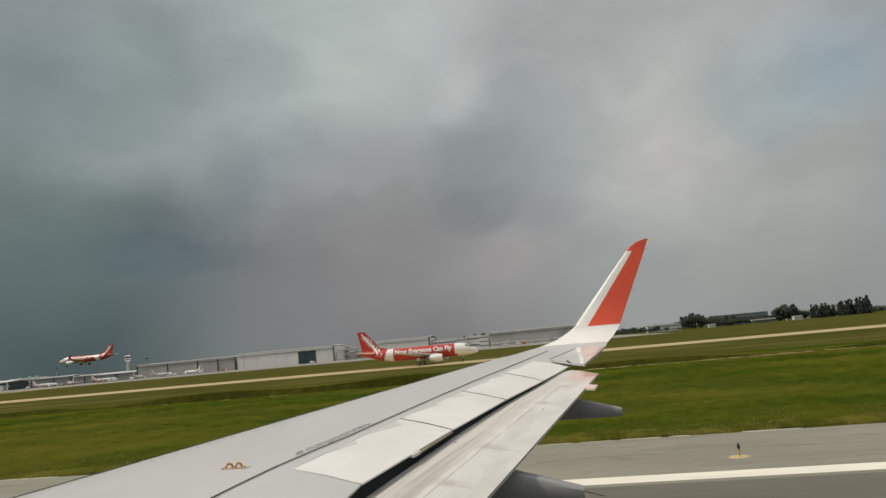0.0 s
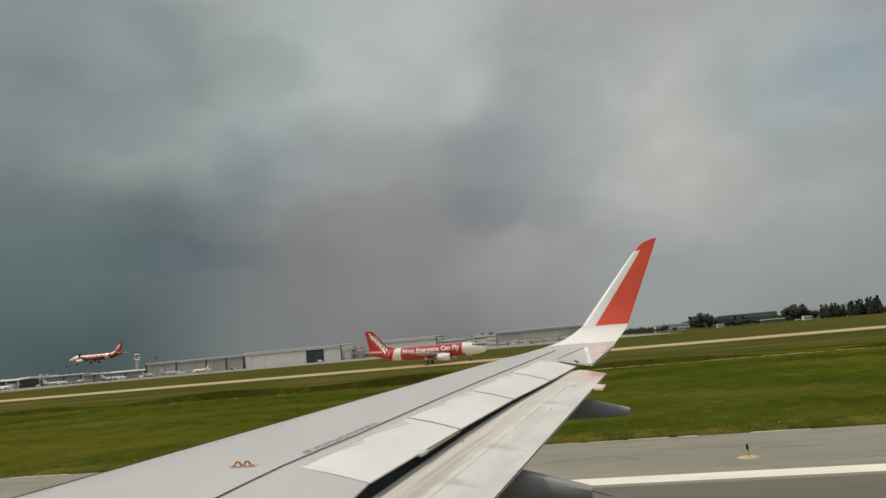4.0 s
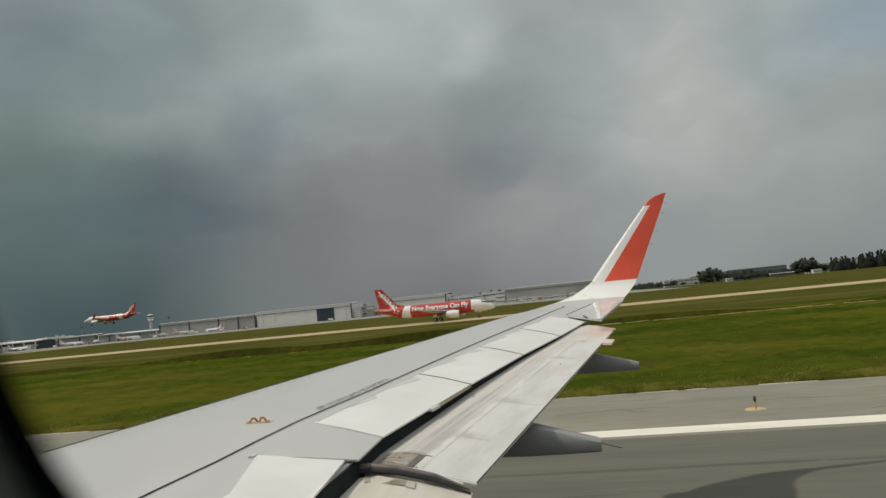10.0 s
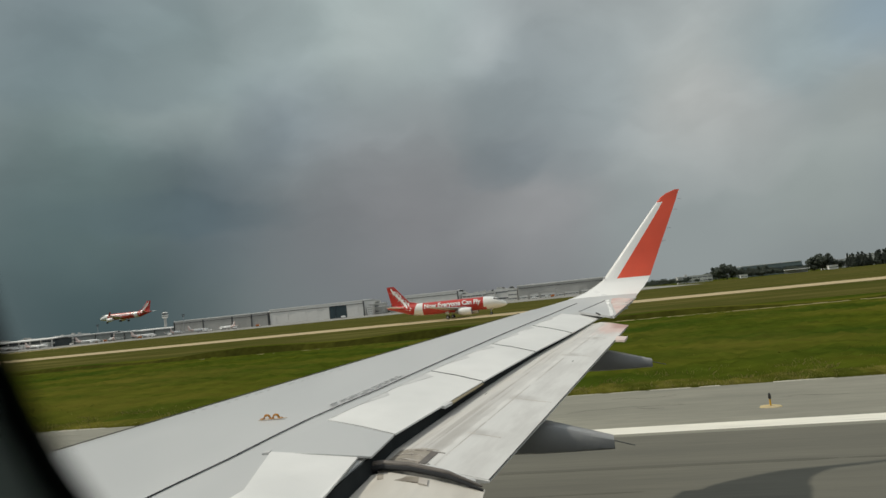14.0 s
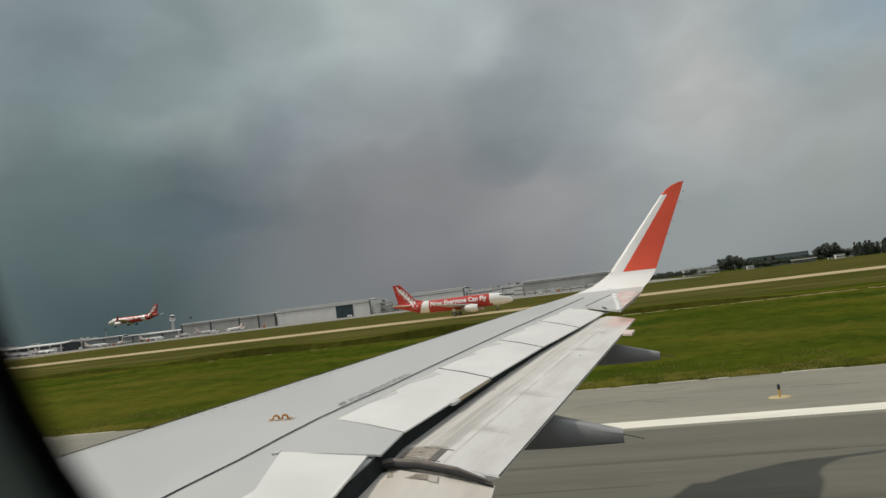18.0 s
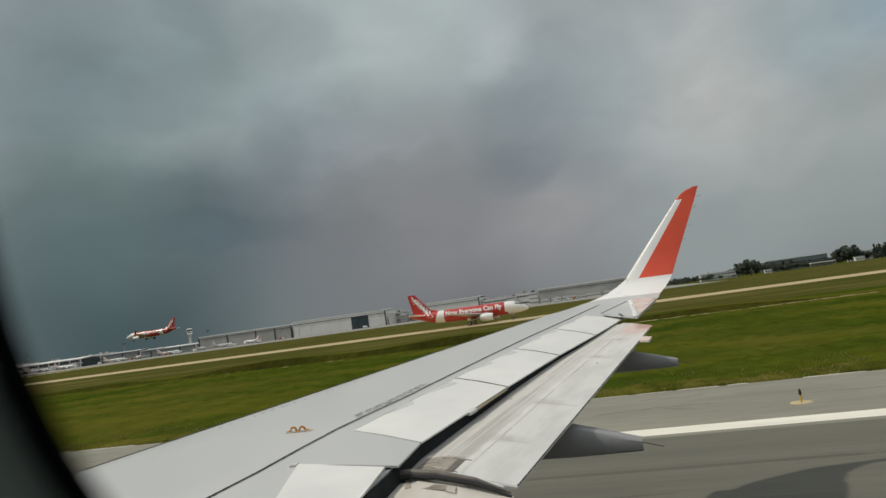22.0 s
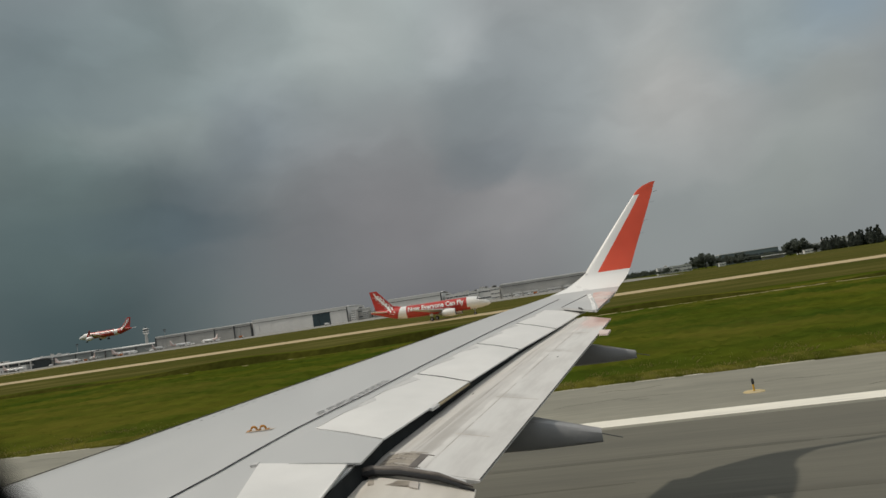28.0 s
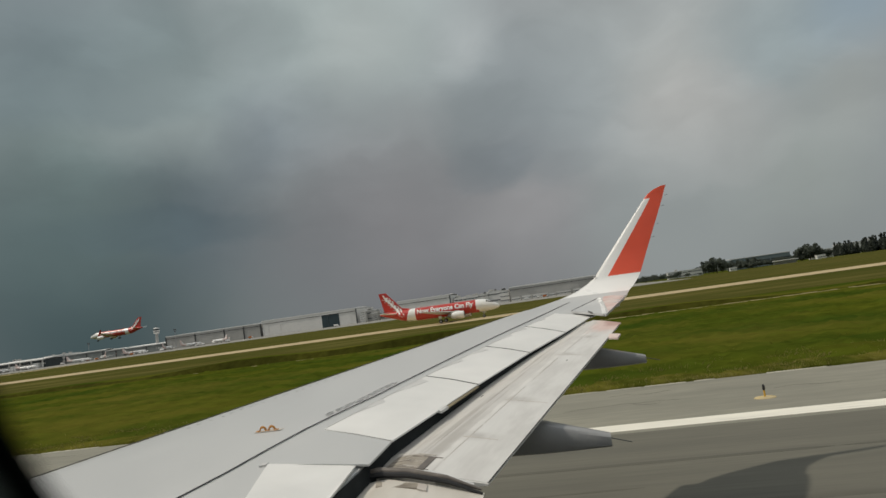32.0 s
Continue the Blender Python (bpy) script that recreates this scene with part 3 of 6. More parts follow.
def slab(corners, thick, bevel=0.0, bm=None):
    """A plate: its upper outline in order, and its thickness downwards."""
    bm = bm or bmesh.new()
    up = [bm.verts.new(c) for c in corners]
    dn = [bm.verts.new((c[0], c[1], c[2] - thick)) for c in corners]
    n = len(up)
    fs = [bm.faces.new(up), bm.faces.new(dn[::-1])]
    for i in range(n):
        j = (i + 1) % n
        fs.append(bm.faces.new((up[i], dn[i], dn[j], up[j])))
    bmesh.ops.recalc_face_normals(bm, faces=fs)
    if bevel:
        bmesh.ops.bevel(bm, geom=[e for e in fs[0].edges], offset=bevel, segments=2, affect="EDGES")
    return bm


def tube(points, radius, sides=8, bm=None):
    """A round bar along points; radius: one number, or one a point."""
    rr = radius if isinstance(radius, (list, tuple)) else [radius] * len(points)
    rings = []
    for i, p in enumerate(points):
        p = Vector(p)
        d = (Vector(points[min(i + 1, len(points) - 1)]) - Vector(points[max(i - 1, 0)])).normalized()
        a = d.orthogonal().normalized() if abs(d.z) > 0.9 else d.cross(Vector((0, 0, 1))).normalized()
        b = d.cross(a)
        rings.append([p + rr[i] * (math.cos(t) * a + math.sin(t) * b) for t in [2 * math.pi * k / sides for k in range(sides)]])
    return loft(rings, bm=bm)


def ease(table, v):
    """Straight steps through a short table of (place, value)."""
    return float(np.interp(v, [a for a, _ in table], [b for _, b in table]))


def structure(ob, label="", category=""):
    return tagged(ob, label, category, "", "structure")


# ---- ground, runway and taxiways ----
FAR = 4600.0
bm = bmesh.new()
xs = [-FAR, -2000, -800, -300, -120, -40, 0, 40, 120, 300, 800, 2000, FAR]
ys = [-FAR, -1200, -300, -60, 20, 60, 120, 240, 480, 960, 2000, FAR]
grid = [[bm.verts.new((x, y, -0.06)) for x in xs] for y in ys]
for a, b in zip(grid, grid[1:]):
    for i in range(len(xs) - 1):
        bm.faces.new((a[i], a[i + 1], b[i + 1], b[i]))
structure(part("ground", bm, M["grass"]), "wide flat airfield of mown green grass", "ground")

RUN0, RUN1 = -2200.0, 1200.0
runway = structure(part("road_runway", box(RUN0, RUN1, -22.4, 22.5, -0.3, 0.0), M["asphalt"]), "worn grey asphalt runway with dark tyre streaks", "runway")
for y0, y1 in ((22.5, 31.2), (-31.2, -22.4)):
    structure(part("pavement_shoulder", box(RUN0, RUN1, y0, y1, -0.3, -0.004), M["shoulder"]), "pale grey concrete runway shoulder with fine cracks", "pavement")
for y0 in (22.85, -23.75):
    part("edge_line", box(RUN0, RUN1, y0, y0 + 0.95, -0.02, 0.006), M["line"], runway, "white painted runway edge line")
# tyre streaks: broken, slightly wandering dark bands
rnd = random.Random(41)
# the first streak also paints in the thin shadow of the upturned wing tip
for y0, w, x0, x1, gap in ((19.02, 0.20, -120, 90, 0.15), (17.15, 0.10, -60, 60, 0.55), (15.6, 0.26, -90, 80, 0.45), (13.4, 0.5, -90, 90, 0.3), (9.0, 1.3, -150, 150, 0.2)):
    x, y = x0, y0
    while x < x1:
        n = rnd.uniform(2.5, 11.0)
        y1 = y0 + rnd.uniform(-0.12, 0.12) + 0.018 * x
        if rnd.random() > gap:
            z = rnd.uniform(0.0025, 0.005)
            a, b = w * rnd.uniform(0.3, 0.6), w * rnd.uniform(0.3, 0.6)
            q = [(x - 0.6, y, z), (x, y - a, z), (x + n, y1 - b, z), (x + n + 0.6, y1, z), (x + n, y1 + b, z), (x, y + a, z)]
            part("tyre_streak", slab(q, 0.004), M["rubber_mark"], runway, "dark rubber tyre streak")
        x, y = x + n + 1.3, y1
# painted touchdown blocks ahead on the runway
for x0, rows in ((-296, 3), (-410, 2), (-528, 2), (-622, 1), (-742, 1)):
    for k in range(rows):
        for s in (1, -1):
            y0 = 16.5 - 3.3 * k
            part("touchdown_bar", box(x0, x0 + 22.5, min(s * y0, s * (y0 + 1.8)), max(s * y0, s * (y0 + 1.8)), -0.02, 0.008), M["line"], runway, "white painted touchdown bar")

structure(part("road_taxiway", box(-2200, 1200, 180, 208, -0.2, 0.0), M["tan"]), "long tan concrete taxiway across the grass", "taxiway")
# link to the taxiway: a flared grey mouth at the runway, then tan concrete, with curved double yellow lines
mouth = []
for k in range(13):
    f = k / 12
    mouth.append((-330 + 68 * math.sin(math.pi / 2 * f), 31.2 + 58 * (1 - math.cos(math.pi / 2 * f)), 0.002))
for k in range(13):
    f = 1 - k / 12
    mouth.append((-160 - 68 * math.sin(math.pi / 2 * f), 31.2 + 58 * (1 - math.cos(math.pi / 2 * f)), 0.002))
link = structure(part("road_link_mouth", slab(mouth, 0.2), M["shoulder"]), "flared grey concrete mouth of a link taxiway", "taxiway")
structure(part("road_crossing", box(-262, -228, 89.2, 180, -0.2, 0.0), M["tan"]), "tan concrete link taxiway", "taxiway")
for off in (0.0, 0.45):
    for s in (1, -1):
        line = [(-245 + s * (85 - (85 + off) * math.sin(math.pi / 2 * k / 12)), 31.4 + off + 57 * (1 - math.cos(math.pi / 2 * k / 12)), 0.010) for k in range(13)]
        wide = [(x, y + 0.18, z) for x, y, z in line]
        part("yellow_line", slab(line + wide[::-1], 0.008), M["yellow"], link, "yellow guide line")
structure(part("road_crossing", box(-520, -484, 208, 609.9, -0.2, 0.002), M["tan"]), "tan concrete link taxiway", "taxiway")
structure(part("pavement_apron", box(-2200, 95, 610, 1500, -0.2, -0.005), M["apron"]), "pale concrete apron before the hangars", "apron")

# a curved turn-off behind the aeroplane, with its double yellow line
bm = bmesh.new()
inner, outer = [], []
for k in range(25):
    a = math.pi * k / 24
    inner.append((205 - 55 * math.sin(a), 105 - 74 * math.cos(a), 0.004))
    outer.append((205 - 20 * math.sin(a), 105 - 40 * math.cos(a), 0.004))
slab(inner + outer[::-1], 0.2, bm=bm)
turn = structure(part("road_turnoff", bm, M["shoulder"]), "curved grey concrete turn-off from the runway", "taxiway")
for off in (0.0, 0.35):
    pts = [(205 - (38 + off) * math.sin(math.pi * k / 24), 105 - (57 + off) * math.cos(math.pi * k / 24), 0.012) for k in range(25)]
    pin = [(205 - (38.2 + off) * math.sin(math.pi * k / 24), 105 - (57.2 + off) * math.cos(math.pi * k / 24), 0.012) for k in range(25)]
    part("yellow_line", slab(pin + pts[::-1], 0.01), M["yellow"], turn, "yellow guide line")

# fine cracks on the shoulder
rnd = random.Random(17)
for k in range(16):
    x, y = rnd.uniform(-30, 28), rnd.uniform(24.0, 30.8)
    side, pts = [], []
    for i in range(rnd.randint(3, 7)):
        pts.append((x, y, 0.0))
        side.append((x + 0.01, y + rnd.uniform(0.012, 0.035), 0.0))
        x += rnd.uniform(0.15, 0.9)
        y += rnd.uniform(-0.25, 0.25)
    pts.append((x, y, 0.0))
    crack = part("crack", slab(pts + side[::-1], 0.004), M["rubber_mark"], runway, "thin dark crack")

# duller meadow beyond the ditch and the taxiway, distance haze mixed into its colour
for x0, x1, y0, y1 in ((-2200, 1200, 109, 179.9), (-2200, 1200, 208.1, 609.9), (95.1, 1200, 609.9, 884.9)):
    structure(part("ground_meadow", box(x0, x1, y0, y1, -0.3, -0.045), M["hazed_meadow"]), "dull olive meadow with distance haze in its colour", "ground")

# drainage ditch with a broken concrete lip, and its bank in shade
bm = bmesh.new()
rnd = random.Random(5)
x = -420.0
y = 91.9
while x < 320:
    n = rnd.uniform(0.5, 2.2)
    y += rnd.uniform(-0.25, 0.25) + 0.06 * (91.9 - y)
    if math.sin(x * 0.029 + 1.0) + 0.7 * math.sin(x * 0.083) + rnd.uniform(-0.5, 0.5) > 0.15:
        w, h = rnd.uniform(0.2, 0.7), rnd.uniform(-0.05, 0.03)
        loft([[(u, y + e, -0.07), (u, y + e + w, h), (u, y + e + w + 0.2, h), (u, y + e + w + 0.2, -0.07)] for u, e in ((x, rnd.uniform(-0.1, 0.1)), (x + n, rnd.uniform(-0.1, 0.1)))], bm=bm)
    x += n - 0.05
part_ditch = part("ditch_lip", bm, M["stone"])
tagged(part_ditch, "broken pale concrete lip of a drainage ditch", "ditch", "", "stuff")
bm = bmesh.new()
rings = []
for i in range(186):
    x = -420 + i * 4.0
    wob = 0.7 * math.sin(i * 0.31) + 0.5 * math.sin(i * 0.83)
    h = max(0.08, 0.62 + 0.34 * math.sin(i * 0.21) + 0.24 * math.sin(i * 0.77))
    rings.append([(x, 93.4 + wob, -0.06), (x, 94.1 + wob, h), (x, 97 + wob, h * 1.02), (x, 108 + wob, -0.06)])
loft(rings, closed=False, bm=bm)
bm.faces.ensure_lookup_table()
# the near slope takes a darker material: the bank's shade, put in as colour
for k, f in enumerate(bm.faces):
    f.material_index = 1 if k % 3 == 0 else 0
structure(part("ditch_bank", bm, [M["grass"], M["bank_shade"]]), "low grassy bank along the ditch, its near side coloured dark as shade", "bank")


def blades(name, mat, count, x0, x1, y0, y1, h0, h1, w, seed, label, lean=0.35, power=1.0, clump=0):
    """Many separate grass blades, each one bent triangle pair."""
    r = np.random.default_rng(seed)
    x = r.uniform(x0, x1, count)
    y = y0 + (y1 - y0) * r.uniform(0, 1, count) ** power
    if clump:
        # drawn together into uneven tufts
        cx, cy = r.uniform(x0, x1, clump), y0 + (y1 - y0) * r.uniform(0, 1, clump) ** power
        own, near = r.integers(0, clump, count), r.uniform(0, 1, count) < 0.75
        size = r.uniform(0.15, 0.8, clump)[own]
        x = np.where(near, cx[own] + r.normal(0, 1, count) * size * 1.6, x)
        y = np.where(near, np.maximum(cy[own] + r.normal(0, 1, count) * size, y0), y)
    h = r.uniform(h0, h1, count)
    a = r.uniform(0, math.pi, count)
    ww = w * r.uniform(0.6, 1.4, count)
    lx, ly = r.normal(0, lean, count) * h, r.normal(0, lean, count) * h
    z = np.full(count, -0.06)
    v = np.empty((count, 4, 3))
    v[:, 0] = np.stack([x - ww * np.cos(a), y - ww * np.sin(a), z], 1)
    v[:, 1] = np.stack([x + ww * np.cos(a), y + ww * np.sin(a), z], 1)
    v[:, 2] = np.stack([x + lx * 0.4 + ww * 0.7 * np.cos(a), y + ly * 0.4 + ww * 0.7 * np.sin(a), z + h * 0.6], 1)
    v[:, 3] = np.stack([x + lx, y + ly, z + h], 1)
    base = np.arange(count)[:, None] * 4
    f = np.concatenate([base + [0, 1, 2], base + [0, 2, 3]], 1).reshape(-1, 3)
    me = bpy.data.meshes.new(name)
    me.from_pydata(v.reshape(-1, 3).tolist(), [], f.tolist())
    me.materials.append(mat)
    return tagged(new(name, me), label, "grass", "", "stuff")


# the uncut verge: a low ragged bank of longer grass beside the pavement
rg = random.Random(13)
rings = []
x, h = -110.0, 0.06
while x < 60:
    h = min(max(h + rg.uniform(-0.05, 0.05), 0.0), 0.13)
    y = 31.24 + rg.uniform(-0.03, 0.09)
    rings.append([(x, y, -0.07), (x, y + 0.10, h * 0.7), (x, y + 0.35, h + rg.uniform(0, 0.03)), (x, y + 1.0, h * 0.8 + rg.uniform(0, 0.04)), (x, y + 2.2, h * 0.4), (x, y + 4.5, -0.07)])
    x += rg.uniform(0.18, 0.5)
structure(part("ground_verge", loft(rings, closed=False, caps=False), M["verge"]), "ragged bank of longer grass beside the pavement", "ground")
rg = random.Random(9)
for k in range(26):
    x = rg.uniform(-64, 38)
    blades("dry_tuft", M["dry"], 70, x, x + rg.uniform(0.4, 3.0), 31.4, 33.2, 0.10, rg.uniform(0.18, 0.28), 0.03, 100 + k, "straw-coloured tuft of dry grass at the pavement edge", lean=0.5)


def tussocks(x0, x1, y0, y1, cell, seed):
    """The uneven sward: a close mesh of small humps and hollows, level at its edges."""
    r = np.random.default_rng(seed)
    nx, ny = int((x1 - x0) / cell), int((y1 - y0) / cell)
    z = r.normal(0, 1, (nx, ny)) * 0.060
    for wide, tall in ((3, 0.080), (9, 0.045)):
        a = r.normal(0, 1, (nx // wide + 3, ny // wide + 3))
        u, v = np.arange(nx) / wide, np.arange(ny) / wide
        i, j = u.astype(int), v.astype(int)
        fu, fv = (u - i)[:, None], (v - j)[None, :]
        z += tall * (a[np.ix_(i, j)] * (1 - fu) * (1 - fv) + a[np.ix_(i + 1, j)] * fu * (1 - fv) + a[np.ix_(i, j + 1)] * (1 - fu) * fv + a[np.ix_(i + 1, j + 1)] * fu * fv)
    gx, gy = np.arange(nx)[:, None] * cell, np.arange(ny)[None, :] * cell
    edge = np.clip(np.minimum(np.minimum(gx, gx[::-1]) / 6, np.minimum(gy, gy[:, ::-1]) / 2.5), 0, 1)
    z = -0.09 + edge * np.clip(z + 0.15, 0.035, 0.5)
    V = np.stack([x0 + gx + 0 * gy + r.uniform(-0.12, 0.12, (nx, ny)), y0 + gy + 0 * gx + r.uniform(-0.12, 0.12, (nx, ny)), z], 2)
    k = (np.arange(nx - 1)[:, None] * ny + np.arange(ny - 1)[None, :]).reshape(-1, 1)
    me = bpy.data.meshes.new("ground_sward")
    me.from_pydata(V.reshape(-1, 3).tolist(), [], (k + [0, ny, ny + 1, 1]).tolist())
    me.polygons.foreach_set("use_smooth", [True] * len(me.polygons))
    me.materials.append(M["grass"])
    return structure(new("ground_sward", me), "uneven mown sward of green and yellowed grass", "ground")


tussocks(-110, 80, 31.9, 91.5, 0.42, 300)
blades("meadow_grass", M["blades"], 15000, -60, 60, 31.5, 44, 0.07, 0.17, 0.014, 301, "uneven tufts of green grass beyond the pavement", lean=0.7, power=1.5, clump=1100)
blades("meadow_straw", M["dry"], 11000, -70, 60, 31.4, 37, 0.12, 0.27, 0.011, 302, "thin straw-coloured stalks among the grass", lean=0.4, power=1.8, clump=160)
# pale broken concrete edge between shoulder and grass
rnd = random.Random(23)
x = -95.0
while x < 45:
    n = rnd.uniform(0.5, 2.4)
    if rnd.random() < 0.72:
        w = rnd.uniform(0.05, 0.16)
        q = [(x, 31.17, 0.0), (x + n, 31.17, 0.0), (x + n - 0.08, 31.2 + w * rnd.uniform(0.5, 1), 0.0), (x + n * 0.5, 31.2 + w, 0.0), (x + 0.06, 31.2 + w * rnd.uniform(0.4, 1), 0.0)]
        part("edge_piece", slab(q, 0.05), M["edge_pale"], runway, "pale crumbling pavement edge")
    x += n + rnd.uniform(0.02, 0.5)
# elevated edge lights on the shoulder, sixty metres apart


def edge_light(at):
    e = thing("runway_edge_light", at, "small black edge light on a yellow plate", "edge light", "lights along the runway edge")
    bm = bmesh.new()
    bmesh.ops.create_cone(bm, cap_ends=True, segments=12, radius1=0.36, radius2=0.33, depth=0.03, matrix=Matrix.Translation((0, 0, 0.015)) @ Matrix.Diagonal((1.0, 0.75, 1, 1)))
    part("base_plate", bm, M["plate"], e, "faded yellow plate")
    part("stem", tube([(0, 0, 0.04), (0, 0, 0.26)], 0.03), M["yellow"], e)
    part("lamp", tube([(0, 0, 0.25), (0, 0, 0.30), (0, 0, 0.40), (0, 0, 0.45)], [0.03, 0.048, 0.042, 0.016]), M["black"], e, "black lamp head")
    return e


first = edge_light((5.3, 25.9, -0.004))
for k in range(-14, 8):
    if k:
        copy_thing(first, pose(5.3 + 60 * k, 25.9, -0.004))


def marker_board(at, mat, label, bars):
    b = thing("marker_board", at, label, "airfield sign", "signs beside the runway")
    part("panel", box(-1.0, 1.0, -0.18, 0.18, 0.15, 1.35, 0.03), mat, b)
    for s in (-0.7, 0.7):
        part("foot", box(s - 0.08, s + 0.08, -0.15, 0.15, 0, 0.16), M["metal"], b)
    for k in range(bars):
        part("bar", box(-0.28, 0.28, -0.19, -0.18, 0.4 + 0.28 * k, 0.5 + 0.28 * k), M["line"], b)
    return b


for x, y in ((95, 62), (72, 66), (-196, 52), (-238, 96), (-345, 55), (-372, 78)):
    marker_board((x, y, -0.06), M["plaster"], "blank white marker board standing in the grass", 0)
for x in (-628, -850):
    marker_board((x, 52, -0.06), M["black"], "black distance board with one pale figure beside the runway", 2)

# ---- the aeroplane that the camera rides in ----


def wz(y, drop=0.0):
    """Height of the wing's upper skin, out along the span."""
    return 2.75 + 0.0875 * (y - 2.0) - drop


LE = [(2.0, -8.63), (8.51, -5.36), (17.6, -0.76)]
SEAM = [(2.0, -4.4), (6.44, -3.45), (7.18, -3.26), (7.72, -3.16), (8.58, -2.97), (9.44, -2.65), (10.2, -2.44), (11.77, -1.97), (13.27, -1.50), (15.35, -0.77), (17.41, -0.09)]
HINGE = [(2.0, -3.9), (6.4, -2.95), (8.25, -2.78), (10.38, -2.18), (12.16, -1.61), (13.78, -1.10), (15.15, -0.60)]
LIP = [(2.0, -2.25), (6.66, -2.12), (7.44, -2.05), (8.06, -2.02), (10.13, -1.46), (11.91, -0.93), (13.41, -0.41), (15.01, 0.10)]

aeroplane = thing("own_airliner", (0, 0, 0), "light grey airliner wing with extended flaps and red upturned tip", "airliner")
aeroplane.matrix_basis = LEAN

# main skin: from the rounded leading edge to the hinge line and, lower, on to the lip
rings = []
for y in [2.0, 4.0, 6.0, 6.7, 7.44, 8.06, 9.0, 10.2, 11.5, 12.8, 14.0, 15.0, 15.16, 16.0, 16.4]:
    le, hi = ease(LE, y), ease(HINGE, y) if y < 15.1 else ease([(15.16, -0.28), (16.4, 0.16)], y)
    lip = ease(LIP, y) if y < 15.0 else ease([(15.0, 0.09), (16.4, 0.78)], y)
    z = wz(y)
    chord = lip - le
    up = [(le - 0.16, y, z - 0.22), (le - 0.14, y, z - 0.12), (le - 0.06, y, z - 0.045), (le + 0.06, y, z - 0.012), (le + 0.3, y, z + 0.004),
          (le + (hi - le) * 0.5, y, z + 0.012), (hi - 0.35, y, z + 0.002), (hi, y, z - 0.003), (hi + (lip - hi) * 0.5, y, z - 0.085),
          (lip - 0.08, y, z - 0.150), (lip - 0.08, y, z - 0.175)]
    dn = [(lip - 0.5, y, z - 0.22), (le + chord * 0.5, y, z - 0.30 - 0.015 * chord), (le + chord * 0.2, y, z - 0.33 - 0.015 * chord), (le - 0.02, y, z - 0.28)]
    rings.append(up + dn)
part("wing_skin", loft(rings), M["skin"], aeroplane, "light grey painted wing skin", smooth=True)


def strip(name, table, y0, y1, width, drop, mat, label, lift=0.006, steps=24):
    """A narrow band that follows the wing along the span."""
    up = [y0 + (y1 - y0) * k / steps for k in range(steps + 1)]
    a = [(ease(table, y) - width / 2, y, wz(y, drop) + lift) for y in up]
    b = [(ease(table, y) + width / 2, y, wz(y, drop) + lift) for y in up]
    return part(name, slab(a + b[::-1], 0.006), mat, aeroplane, label)


strip("sealant_line", SEAM, 3.0, 17.3, 0.017, -0.004, M["seam"], "dark sealant line along the rear spar", lift=0.010)
strip("slat_edge", [(2.0, -8.60), (8.51, -5.33), (17.6, -0.73)], 3.0, 16.0, 0.022, 0.014, M["joint_grey"], "thin dark slat edge", lift=0.008)
# flat fixed panel between the inner and outer spoilers
fx = [(-2.78, 8.25, wz(8.25) + 0.009), (-2.40, 8.155, wz(8.155, 0.049)), (-2.02, 8.06, wz(8.06, 0.122)), (-2.05, 7.44, wz(7.44, 0.122)), (-2.50, 7.36, wz(7.36, 0.049)), (-2.97, 7.28, wz(7.28) + 0.008)]
part("fixed_panel", slab(fx, 0.018), M["skin"], aeroplane, "grey fixed shroud panel")
# spoilers: inner one, then four along the outer wing
SPOILERS = [(8.262, 8.085, 10.376, 10.126), (10.394, 10.144, 12.156, 11.906), (12.174, 11.924, 13.776, 13.406), (13.794, 13.424, 15.10, 14.93)]
for h0, l0, h1, l1 in SPOILERS:
    q = []
    for k in range(7):
        f = k / 6
        a, b = h0 + (h1 - h0) * f, l0 + (l1 - l0) * f
        q.append(((ease(HINGE, a), a, wz(a) + 0.012), (ease(HINGE, a) * 0.5 + ease(LIP, b) * 0.5, (a + b) / 2, wz((a + b) / 2, 0.045)), (ease(LIP, b), b, wz(b, 0.12))))
    bm = bmesh.new()
    rows = [[bm.verts.new(p) for p in r] for r in q]
    low = [[bm.verts.new((p[0], p[1], p[2] - 0.016)) for p in r] for r in q]
    for g, flip in ((rows, False), (low, True)):
        for a, b in zip(g, g[1:]):
            for i in range(2):
                f = (a[i], a[i + 1], b[i + 1], b[i])
                bm.faces.new(f[::-1] if flip else f)
    for i in range(2):
        bm.faces.new((rows[0][i], low[0][i], low[0][i + 1], rows[0][i + 1]))
        bm.faces.new((rows[-1][i + 1], low[-1][i + 1], low[-1][i], rows[-1][i]))
    for k in range(6):
        bm.faces.new((rows[k][2], low[k][2], low[k + 1][2], rows[k + 1][2]))
        bm.faces.new((rows[k + 1][0], low[k + 1][0], low[k][0], rows[k][0]))
    bmesh.ops.recalc_face_normals(bm, faces=bm.faces[:])
    part("spoiler", bm, M["panel"], aeroplane, "off-white spoiler panel")
inner = [(-2.93, 7.30, wz(7.30) + 0.012), (-2.17, 7.45, wz(7.45, 0.115)), (-2.13, 6.6, wz(6.6, 0.115)), (-2.16, 4.0, wz(4.0, 0.115)), (-3.15, 4.0, wz(4.0) + 0.012), (-2.70, 6.4, wz(6.4) + 0.012)]
part("spoiler", slab(inner, 0.018), M["panel"], aeroplane, "off-white spoiler panel")
